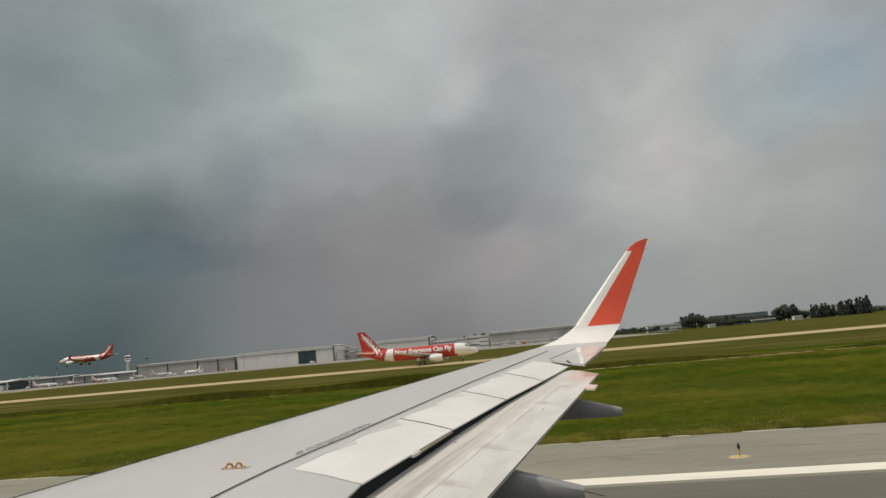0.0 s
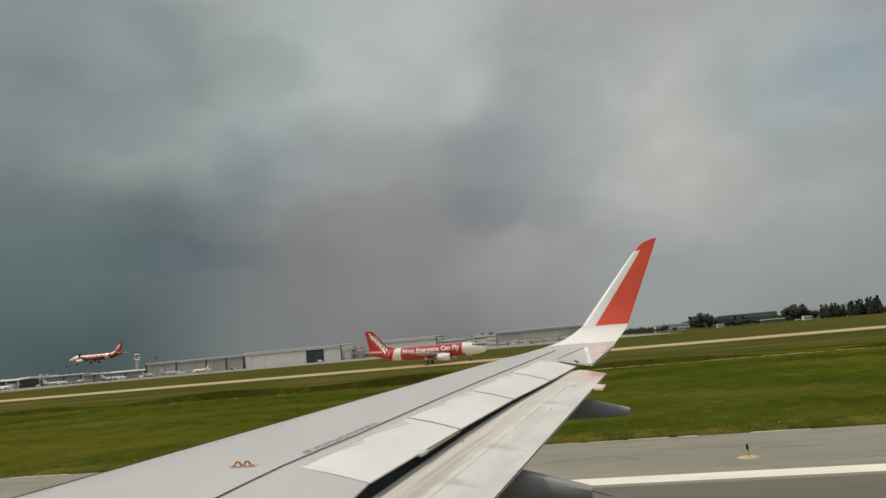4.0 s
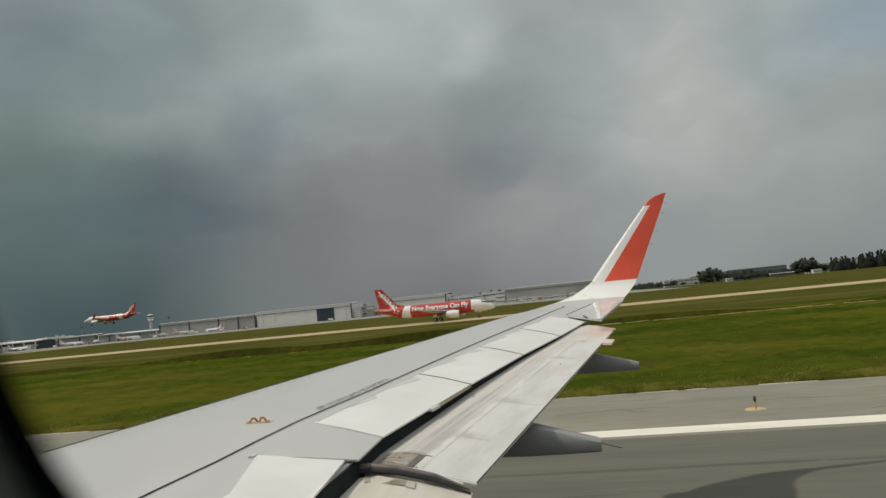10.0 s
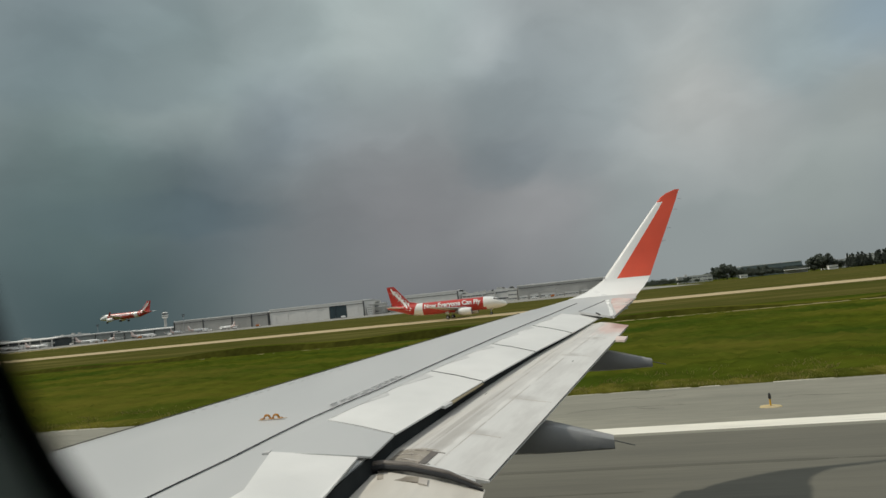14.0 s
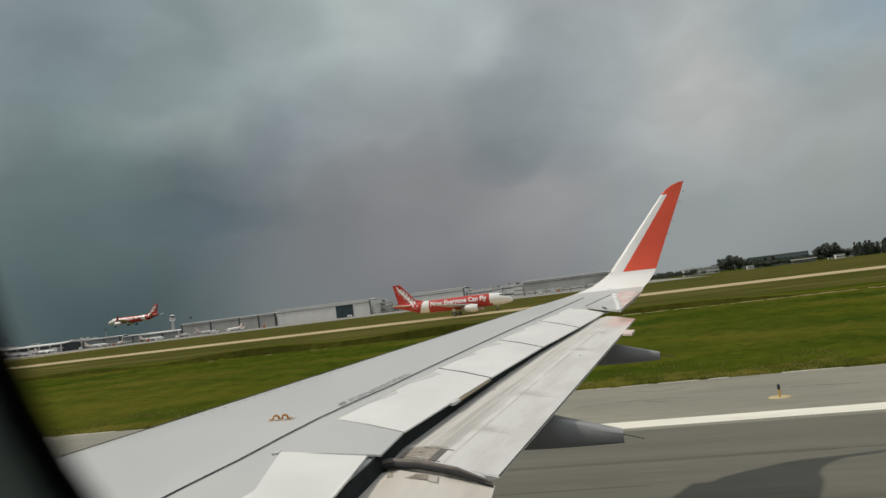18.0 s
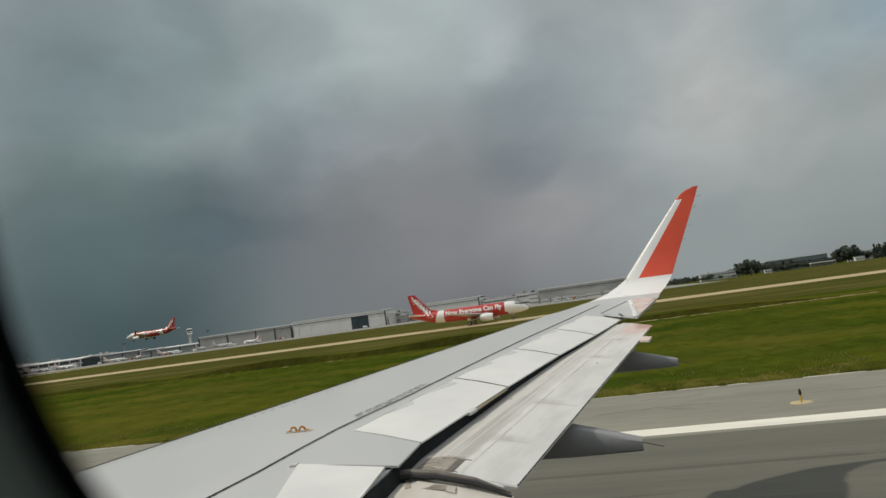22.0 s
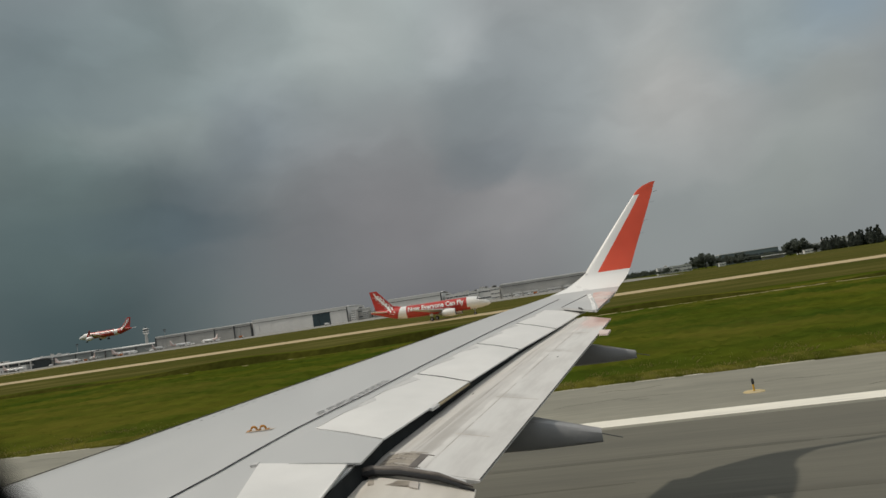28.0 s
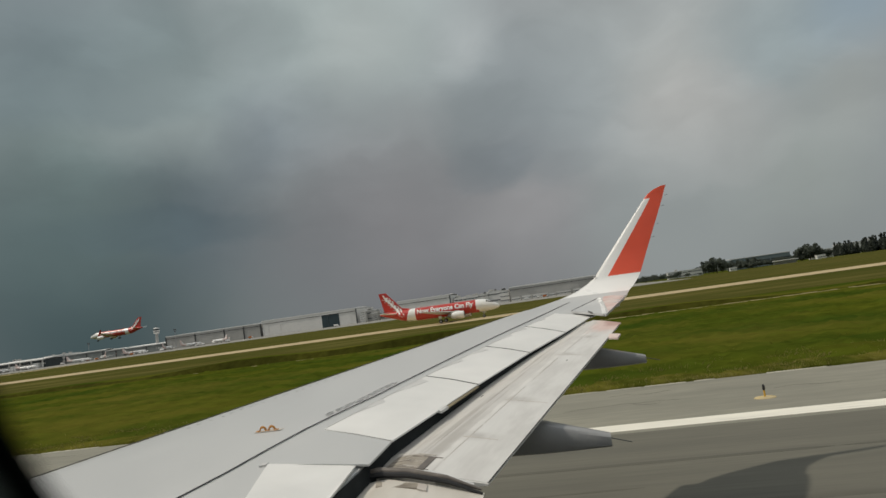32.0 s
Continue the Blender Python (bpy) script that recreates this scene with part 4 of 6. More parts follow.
# cove under the spoiler lips, its near-black colour standing in for the gap's shade
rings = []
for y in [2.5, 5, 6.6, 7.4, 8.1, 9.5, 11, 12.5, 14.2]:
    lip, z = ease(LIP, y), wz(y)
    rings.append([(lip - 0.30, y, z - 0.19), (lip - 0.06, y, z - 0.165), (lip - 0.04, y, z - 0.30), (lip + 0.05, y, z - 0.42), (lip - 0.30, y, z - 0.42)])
part("cove", loft(rings), M["cove"], aeroplane, "recess below the spoilers, coloured black as shade")


NOSE = [(2.0, 0.7), (7.6, 0.45), (9.5, 0.15), (11.0, 0.05), (14.2, 0.0)]  # how far the flap's nose dips below the lip


SKEW = [(12.0, 0.0), (14.15, 0.5)]  # the outer end runs obliquely


def flap(y0, y1, lead, trail, dl, dt, mat, steps=10):
    """An extended flap: rounded nose under the lip, thin trailing edge."""
    rings = []
    for k in range(steps + 1):
        y = y0 + (y1 - y0) * k / steps
        yl = y + ease(SKEW, y)
        n = ease(NOSE, y)
        a, b = ease(lead, yl), ease(trail, y)
        za, zb = wz(yl, ease(dl, yl)), wz(y, ease(dt, y))
        c = b - a
        side = [(0.0, za - 0.26), (-0.02, za - 0.18), (0.04, za - 0.11 * n), (0.11, za - 0.068 * n), (0.19, za - 0.028 * n), (0.3, za * 0.78 + zb * 0.22 + 0.035),
                (0.6, za * 0.44 + zb * 0.56 + 0.028), (1.0, zb), (1.0, zb - 0.012), (0.5, (za + zb) / 2 - 0.12), (0.15, za - 0.27)]
        rings.append([(a + c * f, yl + (y - yl) * f, z) for f, z in side])
    return part("flap", loft(rings), mat, aeroplane, "worn grey extended flap", smooth=True)


OUT_LEAD = [(7.6, -2.20), (8.06, -2.12), (10.13, -1.55), (11.91, -1.02), (13.41, -0.50), (14.3, -0.22), (14.8, -0.06)]
OUT_TRAIL = [(7.5, -1.09), (9.6, -0.57), (14.1, 0.56)]
flap(7.62, 14.15, OUT_LEAD, OUT_TRAIL, [(7.5, 0.26), (14.2, 0.17)], [(7.5, 0.45), (9.6, 0.37), (14.1, 0.19)], M["flap"], 16)
flap(2.2, 7.50, [(2.0, -2.4), (7.5, -2.25)], [(2.0, -0.95), (7.4, -1.08)], [(2, 0.28), (7.5, 0.28)], [(2, 0.50), (7.5, 0.47)], M["beige"])


def flap_top(y, f):
    """A point on the outer flap's upper side; f: part of its chord."""
    yl = y + ease(SKEW, y)
    a, t = ease(OUT_LEAD, yl), ease(OUT_TRAIL, y)
    za, zb = wz(yl, ease([(7.5, 0.26), (14.2, 0.17)], yl)), wz(y, ease([(7.5, 0.45), (9.6, 0.37), (14.1, 0.19)], y))
    n = ease(NOSE, y)
    z = ease([(0.04, za - 0.11 * n), (0.11, za - 0.068 * n), (0.19, za - 0.028 * n), (0.3, za * 0.78 + zb * 0.22 + 0.035), (0.6, za * 0.44 + zb * 0.56 + 0.028), (1.0, zb)], f)
    return (a + (t - a) * f, yl + (y - yl) * f, z)


def flap_patch(name, y0, y1, f0, f1, mat, label, lift=0.004, ny=18, nf=5):
    bm = bmesh.new()
    g = []
    for k in range(ny + 1):
        y = y0 + (y1 - y0) * k / ny
        g.append([bm.verts.new(Vector(flap_top(y, f0 + (f1 - f0) * i / nf)) + Vector((0, 0, lift))) for i in range(nf + 1)])
    for p, q in zip(g, g[1:]):
        for i in range(nf):
            bm.faces.new((p[i], p[i + 1], q[i + 1], q[i]))
    ext = bmesh.ops.extrude_face_region(bm, geom=bm.faces[:])
    bmesh.ops.translate(bm, verts=[v for v in ext["geom"] if isinstance(v, bmesh.types.BMVert)], vec=(0, 0, -0.006))
    bmesh.ops.recalc_face_normals(bm, faces=bm.faces[:])
    return part(name, bm, mat, aeroplane, label, smooth=False)


skin_up = flap_patch("flap_upper_skin", 7.64, 14.13, 0.05, 0.998, M["flap_upper"], "worn grey and beige upper skin with soot smudges", ny=52, nf=24)
layer = skin_up.data.uv_layers.new(name="span_chord")
for lp in skin_up.data.loops:
    p = skin_up.data.vertices[lp.vertex_index].co
    a, t = ease(OUT_LEAD, p.y), ease(OUT_TRAIL, p.y)
    layer.data[lp.index].uv = (p.y, (p.x - a) / (t - a))
for y, f0, f1 in ((8.55, 0.50, 0.80), (9.75, 0.50, 0.93), (11.9, 0.46, 0.86), (13.0, 0.48, 0.80)):
    flap_patch("flap_joint", y, y + 0.010, f0, f1, M["beige_dark"], "thin dark joint across the flap", 0.0055, ny=1, nf=8)
# fine dark line beside the raised seam, broken by wear, a second one nearer the nose, and the thin dark rim of the trailing edge
for y0, y1, f in ((7.95, 8.9, 0.545), (8.96, 10.3, 0.545), (10.5, 11.7, 0.547), (12.0, 12.9, 0.545), (8.0, 9.3, 0.345), (9.6, 10.9, 0.35)):
    flap_patch("flap_seam", y0, y1, f, f + 0.009, M["seam_worn"], "thin dark seam along the flap", 0.0052, ny=12, nf=1)
flap_patch("trailing_rim", 7.64, 14.0, 0.990, 0.999, M["joint_grey"], "thin dark rim of the trailing edge", 0.0052, ny=30, nf=1)
# dark joints between the spoilers
for h, l in ((10.385, 10.135), (12.165, 11.915), (13.785, 13.415)):
    q = [(ease(HINGE, h), h - 0.007, wz(h) + 0.016), (ease(HINGE, h), h + 0.007, wz(h) + 0.016), ((ease(HINGE, h) + ease(LIP, l)) / 2, (h + l) / 2 + 0.011, wz((h + l) / 2, 0.045) + 0.006),
         (ease(LIP, l), l + 0.012, wz(l, 0.12) + 0.004), (ease(LIP, l), l - 0.012, wz(l, 0.12) + 0.004), ((ease(HINGE, h) + ease(LIP, l)) / 2, (h + l) / 2 - 0.011, wz((h + l) / 2, 0.045) + 0.006)]
    part("spoiler_joint", slab(q, 0.03), M["joint_grey"], aeroplane, "dark gap between spoilers")
# end seal of the outer flap: a rounded brown-grey bulb over a dark gap, with a flat strip towards its tail
seal = [(-2.16, 7.60, 2.985), (-2.0, 7.585, 3.003), (-1.75, 7.565, 2.982), (-1.4, 7.53, 2.908), (-1.1, 7.50, 2.790)]
part("flap_end_seal", tube(seal, [0.032, 0.034, 0.031, 0.024, 0.010], 12), M["seal"], aeroplane, "brown-grey rubber flap end seal", smooth=True)
part("seal_gap", tube([(x + 0.012, y - 0.040, z - 0.022) for x, y, z in seal], [0.024, 0.026, 0.026, 0.022, 0.012], 8), M["seam"], aeroplane, "dark gap below the seal", smooth=True)
part("seal_strip", slab([(-1.62, 7.595, 2.972), (-1.56, 7.64, 2.960), (-1.17, 7.575, 2.830), (-1.16, 7.535, 2.825)], 0.012), M["shade_and_part_grey"], aeroplane, "flat grey strip along the seal")
# scuffed rub plate on the outer flap, its dark end bar, scratches, and a smaller stained plate on the inner flap
flap_patch("rub_plate", 7.68, 8.02, 0.14, 0.42, M["grime"], "scuffed rub plate at the flap end", 0.007, ny=4, nf=4)
flap_patch("rub_plate_bar", 7.70, 7.99, 0.42, 0.475, M["seal"], "dark worn bar at the end of the rub plate", 0.010, ny=3, nf=2)
rnd = random.Random(77)
for k in range(16):
    y, f = rnd.uniform(7.70, 8.04), rnd.uniform(0.14, 0.38)
    flap_patch("scratch", y, y + rnd.uniform(0.006, 0.012), f, f + rnd.uniform(0.05, 0.16), M["beige_dark"] if k % 3 else M["seal"], "", 0.0085, ny=1, nf=3)
part("inner_rub_plate", slab([(-2.02, 7.49, 2.947), (-1.64, 7.47, 2.898), (-1.62, 7.36, 2.889), (-1.98, 7.34, 2.937)], 0.012), M["grime"], aeroplane, "stained plate on the inner flap")
part("inner_rub_bar", slab([(-1.64, 7.468, 2.900), (-1.56, 7.462, 2.884), (-1.54, 7.33, 2.871), (-1.62, 7.34, 2.888)], 0.012), M["beige_dark"], aeroplane, "brown worn end of the stained plate")
for y, f in ((11.55, 0.70), (9.9, 0.18)):
    flap_patch("flap_mark", y, y + 0.055, f, f + 0.012, M["joint_grey"], "tiny dark mark on the flap", 0.006, ny=1, nf=1)

# aileron and the stepped end of the flap
al = [(-0.30, 15.16, wz(15.16) + 0.004), (0.42, 17.2, wz(17.2) + 0.004), (0.82, 16.35, wz(16.35) + 0.003), (0.34, 14.5, wz(14.5, 0.055))]
part("aileron", slab(al, 0.04), M["skin"], aeroplane, "light grey aileron")
part("aileron_tip", slab([(0.42, 17.05, wz(17.05) + 0.022), (0.84, 16.40, wz(16.40) + 0.020), (0.72, 15.80, wz(15.80) + 0.018), (0.40, 14.66, wz(14.66, 0.03)), (0.36, 16.2, wz(16.2) + 0.022)], 0.02), M["pink"], aeroplane, "faded pink aileron end")
part("aileron_stripe", slab([(0.255, 16.62, wz(16.62) + 0.016), (0.335, 16.72, wz(16.72) + 0.016), (0.355, 15.6, wz(15.6) + 0.005), (0.345, 14.56, wz(14.56, 0.04)), (0.275, 14.52, wz(14.52, 0.045)), (0.285, 15.6, wz(15.6) + 0.003)], 0.02), M["white"], aeroplane, "white stripe across the aileron")
part("aileron_gap", slab([(-0.297, 15.185, wz(15.185) + 0.008), (-0.287, 15.155, wz(15.155) + 0.008), (0.435, 17.16, wz(17.16) + 0.010), (0.43, 17.20, wz(17.20) + 0.010)], 0.02), M["seam"], aeroplane, "dark gap ahead of the aileron")
part("spoiler_end_gap", slab([(0.03, 14.90, wz(14.90) + 0.002), (0.09, 14.80, wz(14.80, 0.02)), (0.11, 14.74, wz(14.74, 0.03)), (0.08, 14.75, wz(14.75, 0.03)), (0.02, 14.85, wz(14.85, 0.018))], 0.012), M["joint_grey"], aeroplane, "dark gap at the spoiler end")
for y, x in ((16.30, 0.81), (16.05, 0.76), (15.75, 0.69), (15.4, 0.60)):
    part("wick", tube([(x - 0.06, y, wz(y) + 0.03), (x + 0.07, y - 0.01, wz(y) + 0.035)], 0.006, 5), M["skin"], aeroplane)
part("flap_tab", slab([(0.30, 13.06, 3.54), (0.475, 12.98, 3.522), (0.41, 12.66, 3.492), (0.27, 12.74, 3.50)], 0.03), M["tab_pale"], aeroplane, "pale pink flap tab")
# grey wedges along the spoiler hinges: the shading of the bulging panels, put in as colour
for y0, y1, wide in ((8.75, 9.35, 0.10), (9.55, 10.25, 0.16), (10.75, 11.35, 0.10), (11.55, 12.05, 0.14), (12.5, 13.1, 0.09), (13.25, 13.7, 0.12), (14.1, 14.6, 0.08)):
    q = [(ease(HINGE, y0) + 0.004, y0, wz(y0) + 0.0135), (ease(HINGE, y1) + 0.004, y1, wz(y1) + 0.0135), (ease(HINGE, y1 - 0.12) + wide, y1 - 0.12, wz(y1 - 0.12) + 0.0135 - wide * 0.13)]
    part("shade_wedge", slab(q, 0.008), M["shade_and_part_grey"], aeroplane, "grey wedge of painted shading at the spoiler hinge")
# tan seal and a little step on the spoiler's lip
part("lip_seal", slab([(ease(LIP, 9.2) + 0.000, 9.2, wz(9.2, 0.128)), (ease(LIP, 10.1), 10.1, wz(10.1, 0.128)), (ease(LIP, 10.1) + 0.022, 10.1, wz(10.1, 0.140)), (ease(LIP, 9.2) + 0.035, 9.2, wz(9.2, 0.142))], 0.012), M["lip_seal"], aeroplane, "thin tan seal on the spoiler lip")
part("lip_step", slab([(ease(LIP, 9.05) - 0.02, 9.05, wz(9.05, 0.116)), (ease(LIP, 9.22) - 0.02, 9.22, wz(9.22, 0.116)), (ease(LIP, 9.22) + 0.035, 9.22, wz(9.22, 0.128)), (ease(LIP, 9.05) + 0.03, 9.05, wz(9.05, 0.128))], 0.03), M["shade_and_part_grey"], aeroplane, "small step in the spoiler lip")

# flap track fairings: long canoes with a blunt squared tail, a thin wick on each


def fairing(y, x0, x1, ztop, zbot, ztail, half):
    rings = []
    for f in (0.0, 0.03, 0.12, 0.3, 0.5, 0.6, 0.7, 0.85, 0.97, 1.0):
        x = x0 + (x1 - x0) * f
        swell = math.sin(math.pi * min(f * 0.75 + 0.12, 1.0)) if f > 0 else 0.15
        w = half * (0.35 + 0.65 * swell)
        t = ease([(0, zbot + 0.20), (0.3, zbot + 0.26), (0.5, ztop - 0.04), (0.6, ztop), (1, ztail)], f)
        b = ease([(0, zbot + 0.12), (0.12, zbot + 0.05), (0.4, zbot), (0.75, zbot - 0.015), (1, zbot - 0.005)], f)
        ring = []
        for k in range(14):
            a = 2 * math.pi * k / 14
            ring.append((x, y + w * math.copysign(abs(math.cos(a)) ** 0.55, math.cos(a)), (t + b) / 2 + (t - b) / 2 * math.copysign(abs(math.sin(a)) ** 0.55, math.sin(a))))
        rings.append(ring)
    f = part("track_fairing", loft(rings), M["fairing"], aeroplane, "dark grey flap track fairing", smooth=True)
    part("wick", tube([(x1 - 0.02, y, (ztail + zbot) / 2 + 0.02), (x1 + 0.22, y, (ztail + zbot) / 2 - 0.05)], 0.006, 5), M["rod"], f)
    return f


fairing(9.6, -2.5, 0.05, 2.99, 2.565, 2.70, 0.17)
fairing(13.5, -1.3, 0.84, 3.33, 2.955, 3.08, 0.13)

# upturned wing tip
TIP = [  # y, z, leading x, trailing x, where red begins along the chord
    (16.40, 3.985, -1.30, 0.82, 1.0), (16.75, 4.035, -1.00, 0.90, 1.0), (17.05, 4.115, -0.57, 0.98, 1.0), (17.30, 4.23, -0.17, 1.12, 1.0), (17.48, 4.37, 0.10, 1.25, 1.0),
    (17.58, 4.485, 0.275, 1.325, 0.30), (17.72, 5.15, 0.836, 1.64, 0.32), (17.86, 5.80, 1.387, 1.953, 0.34), (17.93, 6.15, 1.688, 2.12, 0.33), (17.95, 6.26, 1.80, 2.165, 0.16),
    (17.955, 6.345, 1.94, 2.20, 0.02), (17.96, 6.405, 2.13, 2.235, 0.02)]
bm = bmesh.new()
vv = []
for i, (y, z, a, b, red) in enumerate(TIP):
    p0, p1 = TIP[max(i - 1, 0)], TIP[min(i + 1, len(TIP) - 1)]
    nrm = Vector((0, -(p1[1] - p0[1]), p1[0] - p0[0])).normalized()
    cut = red if red < 0.99 else 0.30
    cols = [0.0, cut * 0.25, cut * 0.6, cut, cut + (1 - cut) * 0.3, cut + (1 - cut) * 0.65, 1.0]
    th = 0.028 * min((b - a), 1.0)
    ring = []
    for s in (1, -1):
        for u in (cols if s == 1 else cols[-2:0:-1]):
            h = th * 1.9 * math.sqrt(max(u, 0)) * (1 - u) + 0.004
            ring.append(bm.verts.new(Vector((a + (b - a) * u, y, z)) + nrm * (s * h)))
    vv.append(ring)
n = len(vv[0])
for i, (ra, rb) in enumerate(zip(vv, vv[1:])):
    for k in range(n):
        j = (k + 1) % n
        f = bm.faces.new((ra[k], ra[j], rb[j], rb[k]))
        f.smooth = True
        if i >= 5 and 3 <= k <= 8 or i >= 8:
            f.material_index = 1
        elif i < 2:
            f.material_index = 2
for ra, rb in zip(vv, vv[1:]):
    bm.edges.get((ra[6], rb[6])).smooth = False
bm.faces.new(vv[-1]).material_index = 1
bmesh.ops.recalc_face_normals(bm, faces=bm.faces[:])
tip = part("wing_tip", bm, [M["white"], M["red"], M["skin"]], aeroplane, "white upturned wing tip with a broad red panel")
bm = bmesh.new()
bmesh.ops.create_uvsphere(bm, u_segments=12, v_segments=8, radius=0.024, matrix=Matrix.Translation((0.30, 17.55, 4.53)) @ Matrix.Diagonal((1.3, 0.7, 1, 1)))
part("tip_lamp", bm, M["metal"], tip, "small dark tip lamp", smooth=True)
for x, z in ((2.14, 6.15), (2.02, 5.92), (1.83, 5.52), (1.69, 5.24)):
    part("wick", tube([(x, 17.8, z), (x + 0.09, 17.8, z + 0.012)], 0.003, 5), M["rod"], tip)

# orange rope bracket on the skin: two little arches
br = thing("rope_bracket", (0, 0, 0), "small orange double-arched rope bracket on the wing skin", "bracket")
br.matrix_basis = LEAN @ pose(-3.50, 8.46, wz(8.46) + 0.008)
part("foot_plate", slab([(-0.13, -0.05, 0.002), (0.16, -0.04, 0.002), (0.17, 0.05, 0.002), (-0.11, 0.05, 0.002)], 0.003), M["bracket_stain"], br, "pale orange stain round the feet")
for s in (-0.052, 0.052):
    arc = [(s + 0.036 * math.cos(t), 0, 0.004 + 0.040 * math.sin(t)) for t in [math.pi * k / 8 for k in range(9)]]
    part("arch", tube([(s + 0.060, 0, 0.002), *arc, (s - 0.060, 0, 0.002)], 0.0125, 8), M["bracket"], br, smooth=True)
    part("foot", box(s - 0.075, s - 0.040, -0.022, 0.022, 0.0, 0.012, 0.004), M["bracket"], br)
    part("foot", box(s + 0.040, s + 0.075, -0.022, 0.022, 0.0, 0.012, 0.004), M["bracket"], br)

# walkway warning, worn past reading: two rows of small upright bars, in word-long groups, beside the sealant line
rnd = random.Random(21)
for row, gap in ((0, 0.092), (1, 0.152)):
    y = 8.84 + 0.06 * row
    left = rnd.randint(3, 6)
    while y < 10.22:
        n = rnd.choice((0.012, 0.016, 0.020))
        x, z = ease(SEAM, y) - gap, wz(y) + 0.0135
        w = rnd.uniform(0.012, 0.019)
        part("stencil_bar", slab([(x - w, y, z), (x + w, y + 0.004, z), (x + w, y + n + 0.004, z), (x - w, y + n, z)], 0.003), M["letter"], aeroplane)
        left -= 1
        y += n + (rnd.uniform(0.008, 0.013) if left else 0.055)
        if not left:
            left = rnd.randint(3, 7)
rnd = random.Random(58)
y = 9.0
while y < 11.2:
    n = rnd.uniform(0.03, 0.09)
    x, z = ease(LE, y) + rnd.uniform(0.30, 0.36), wz(y) + 0.010
    part("faint_print", slab([(x - 0.012, y, z), (x + 0.012, y + 0.005, z), (x + 0.012, y + n, z), (x - 0.012, y + n - 0.005, z)], 0.004), M["faint"], aeroplane)
    y += n + rnd.uniform(0.02, 0.09)
strip("hinge_line", HINGE, 8.3, 15.1, 0.014, -0.010, M["shade_and_part_grey"], "thin hinge line", lift=0.006)
part("drain_lip", slab([(-2.99, 7.25, wz(7.25) + 0.018), (-2.93, 7.26, wz(7.26) + 0.018), (-2.93, 7.32, wz(7.32) + 0.018), (-2.98, 7.31, wz(7.31) + 0.018)], 0.018), M["shade_and_part_grey"], aeroplane, "small grey step at the panel corner")

# plain hull round the cabin, left open at the one window, and the wheels it stands on
HULL = [(-16.4, 0.15, -0.7), (-16.0, 0.6, -0.6), (-15.0, 1.2, -0.4), (-13.6, 1.7, -0.15), (-11.5, 1.96, 0.0), (-6.0, 1.98, 0.0), (-0.5, 1.98, 0.0), (0.5, 1.98, 0.0), (6.0, 1.98, 0.0), (11.0, 1.92, 0.05),
        (14.5, 1.5, 0.4), (18.0, 0.9, 0.8), (21.0, 0.25, 1.1)]


def hull_wide(r, a):
    s = math.sin(radians(a))
    return r * math.copysign(abs(s) ** 0.6, s)


bm = bmesh.new()
vv = []
for x, r, dz in HULL:
    vv.append([bm.verts.new((x, hull_wide(r, k * 10), 3.95 + dz + r * 1.03 * math.cos(radians(k * 10)))) for k in range(36)])
for i, (p, q) in enumerate(zip(vv, vv[1:])):
    for k in range(36):
        if i == 6 and 6 <= k <= 9:
            continue
        bm.faces.new((p[k], q[k], q[(k + 1) % 36], p[(k + 1) % 36]))
part("hull", bm, M["hull"], aeroplane, "plain white fuselage", smooth=True)
for x, y, r in ((-11.0, 0.0, 0.40), (-1.3, 3.8, 0.58), (-1.3, -3.8, 0.58)):
    leg = part("gear_leg", tube([(x, y, r), (x - (0.9 if y else 0), y * 0.92, 2.55)], 0.13, 8), M["metal"], aeroplane)
    for w in (-0.42, 0.42):
        part("wheel", tube([(x, y + w - 0.2, r), (x, y + w - 0.17, r), (x, y + w + 0.17, r), (x, y + w + 0.2, r)], [r * 0.8, r, r, r * 0.8], 18), M["tyre"], leg)

# cabin round the camera: wall with one rounded window, floor, ceiling, ends and far side
cabin = thing("cabin_wall", (0, 0, 0), "grey cabin side wall with one round-cornered window", "cabin wall", "", "structure")
cabin.matrix_basis = LEAN


def rounded(x0, x1, z0, z1, r, y, n=10):
    pts = []
    for cx, cz, a0 in ((x0 + r, z0 + r, 180), (x1 - r, z0 + r, 270), (x1 - r, z1 - r, 0), (x0 + r, z1 - r, 90)):
        for k in range(n + 1):
            a = radians(a0 + 90 * k / n)
            pts.append((cx + r * math.cos(a), y, cz + r * math.sin(a)))
    return pts


W = (-0.1428, 0.20, 4.311, 4.76)
g = 0.0085
ring_in = rounded(*W, 0.14, 1.880, 16)
ring_mid = rounded(W[0] - g, W[1] + g, W[2] - g, W[3] + g, 0.14 + g, 1.878, 16)
ring_back = rounded(W[0] - 0.03, W[1] + 0.03, W[2] - 0.03, W[3] + 0.03, 0.17, 1.905, 16)
part("window_gasket", loft([ring_back, ring_in, ring_mid], caps=False), M["gasket"], cabin, "black window surround", smooth=True)
ring_bez = rounded(W[0] - 0.032, W[1] + 0.032, W[2] - 0.032, W[3] + 0.032, 0.17, 1.795, 16)
ring_out = rounded(-0.9, 0.9, 3.3, 4.98, 0.02, 1.790, 16)
part("wall_panel", loft([ring_mid, ring_bez, ring_out], caps=False), M["cabin"], cabin, "grey moulded cabin panel")
HZ = [(3.95 + 1.98 * 1.03 * math.cos(radians(a)), hull_wide(1.98, a)) for a in (100, 90, 80, 70, 60)]
ring_hull = [(x, ease(HZ, z), z) for x, y, z in rounded(-0.5, 0.5, HZ[0][0], HZ[-1][0], 0.004, 1.9, 16)]
part("outer_skin", loft([ring_back, ring_hull], caps=False), M["hull"], cabin)
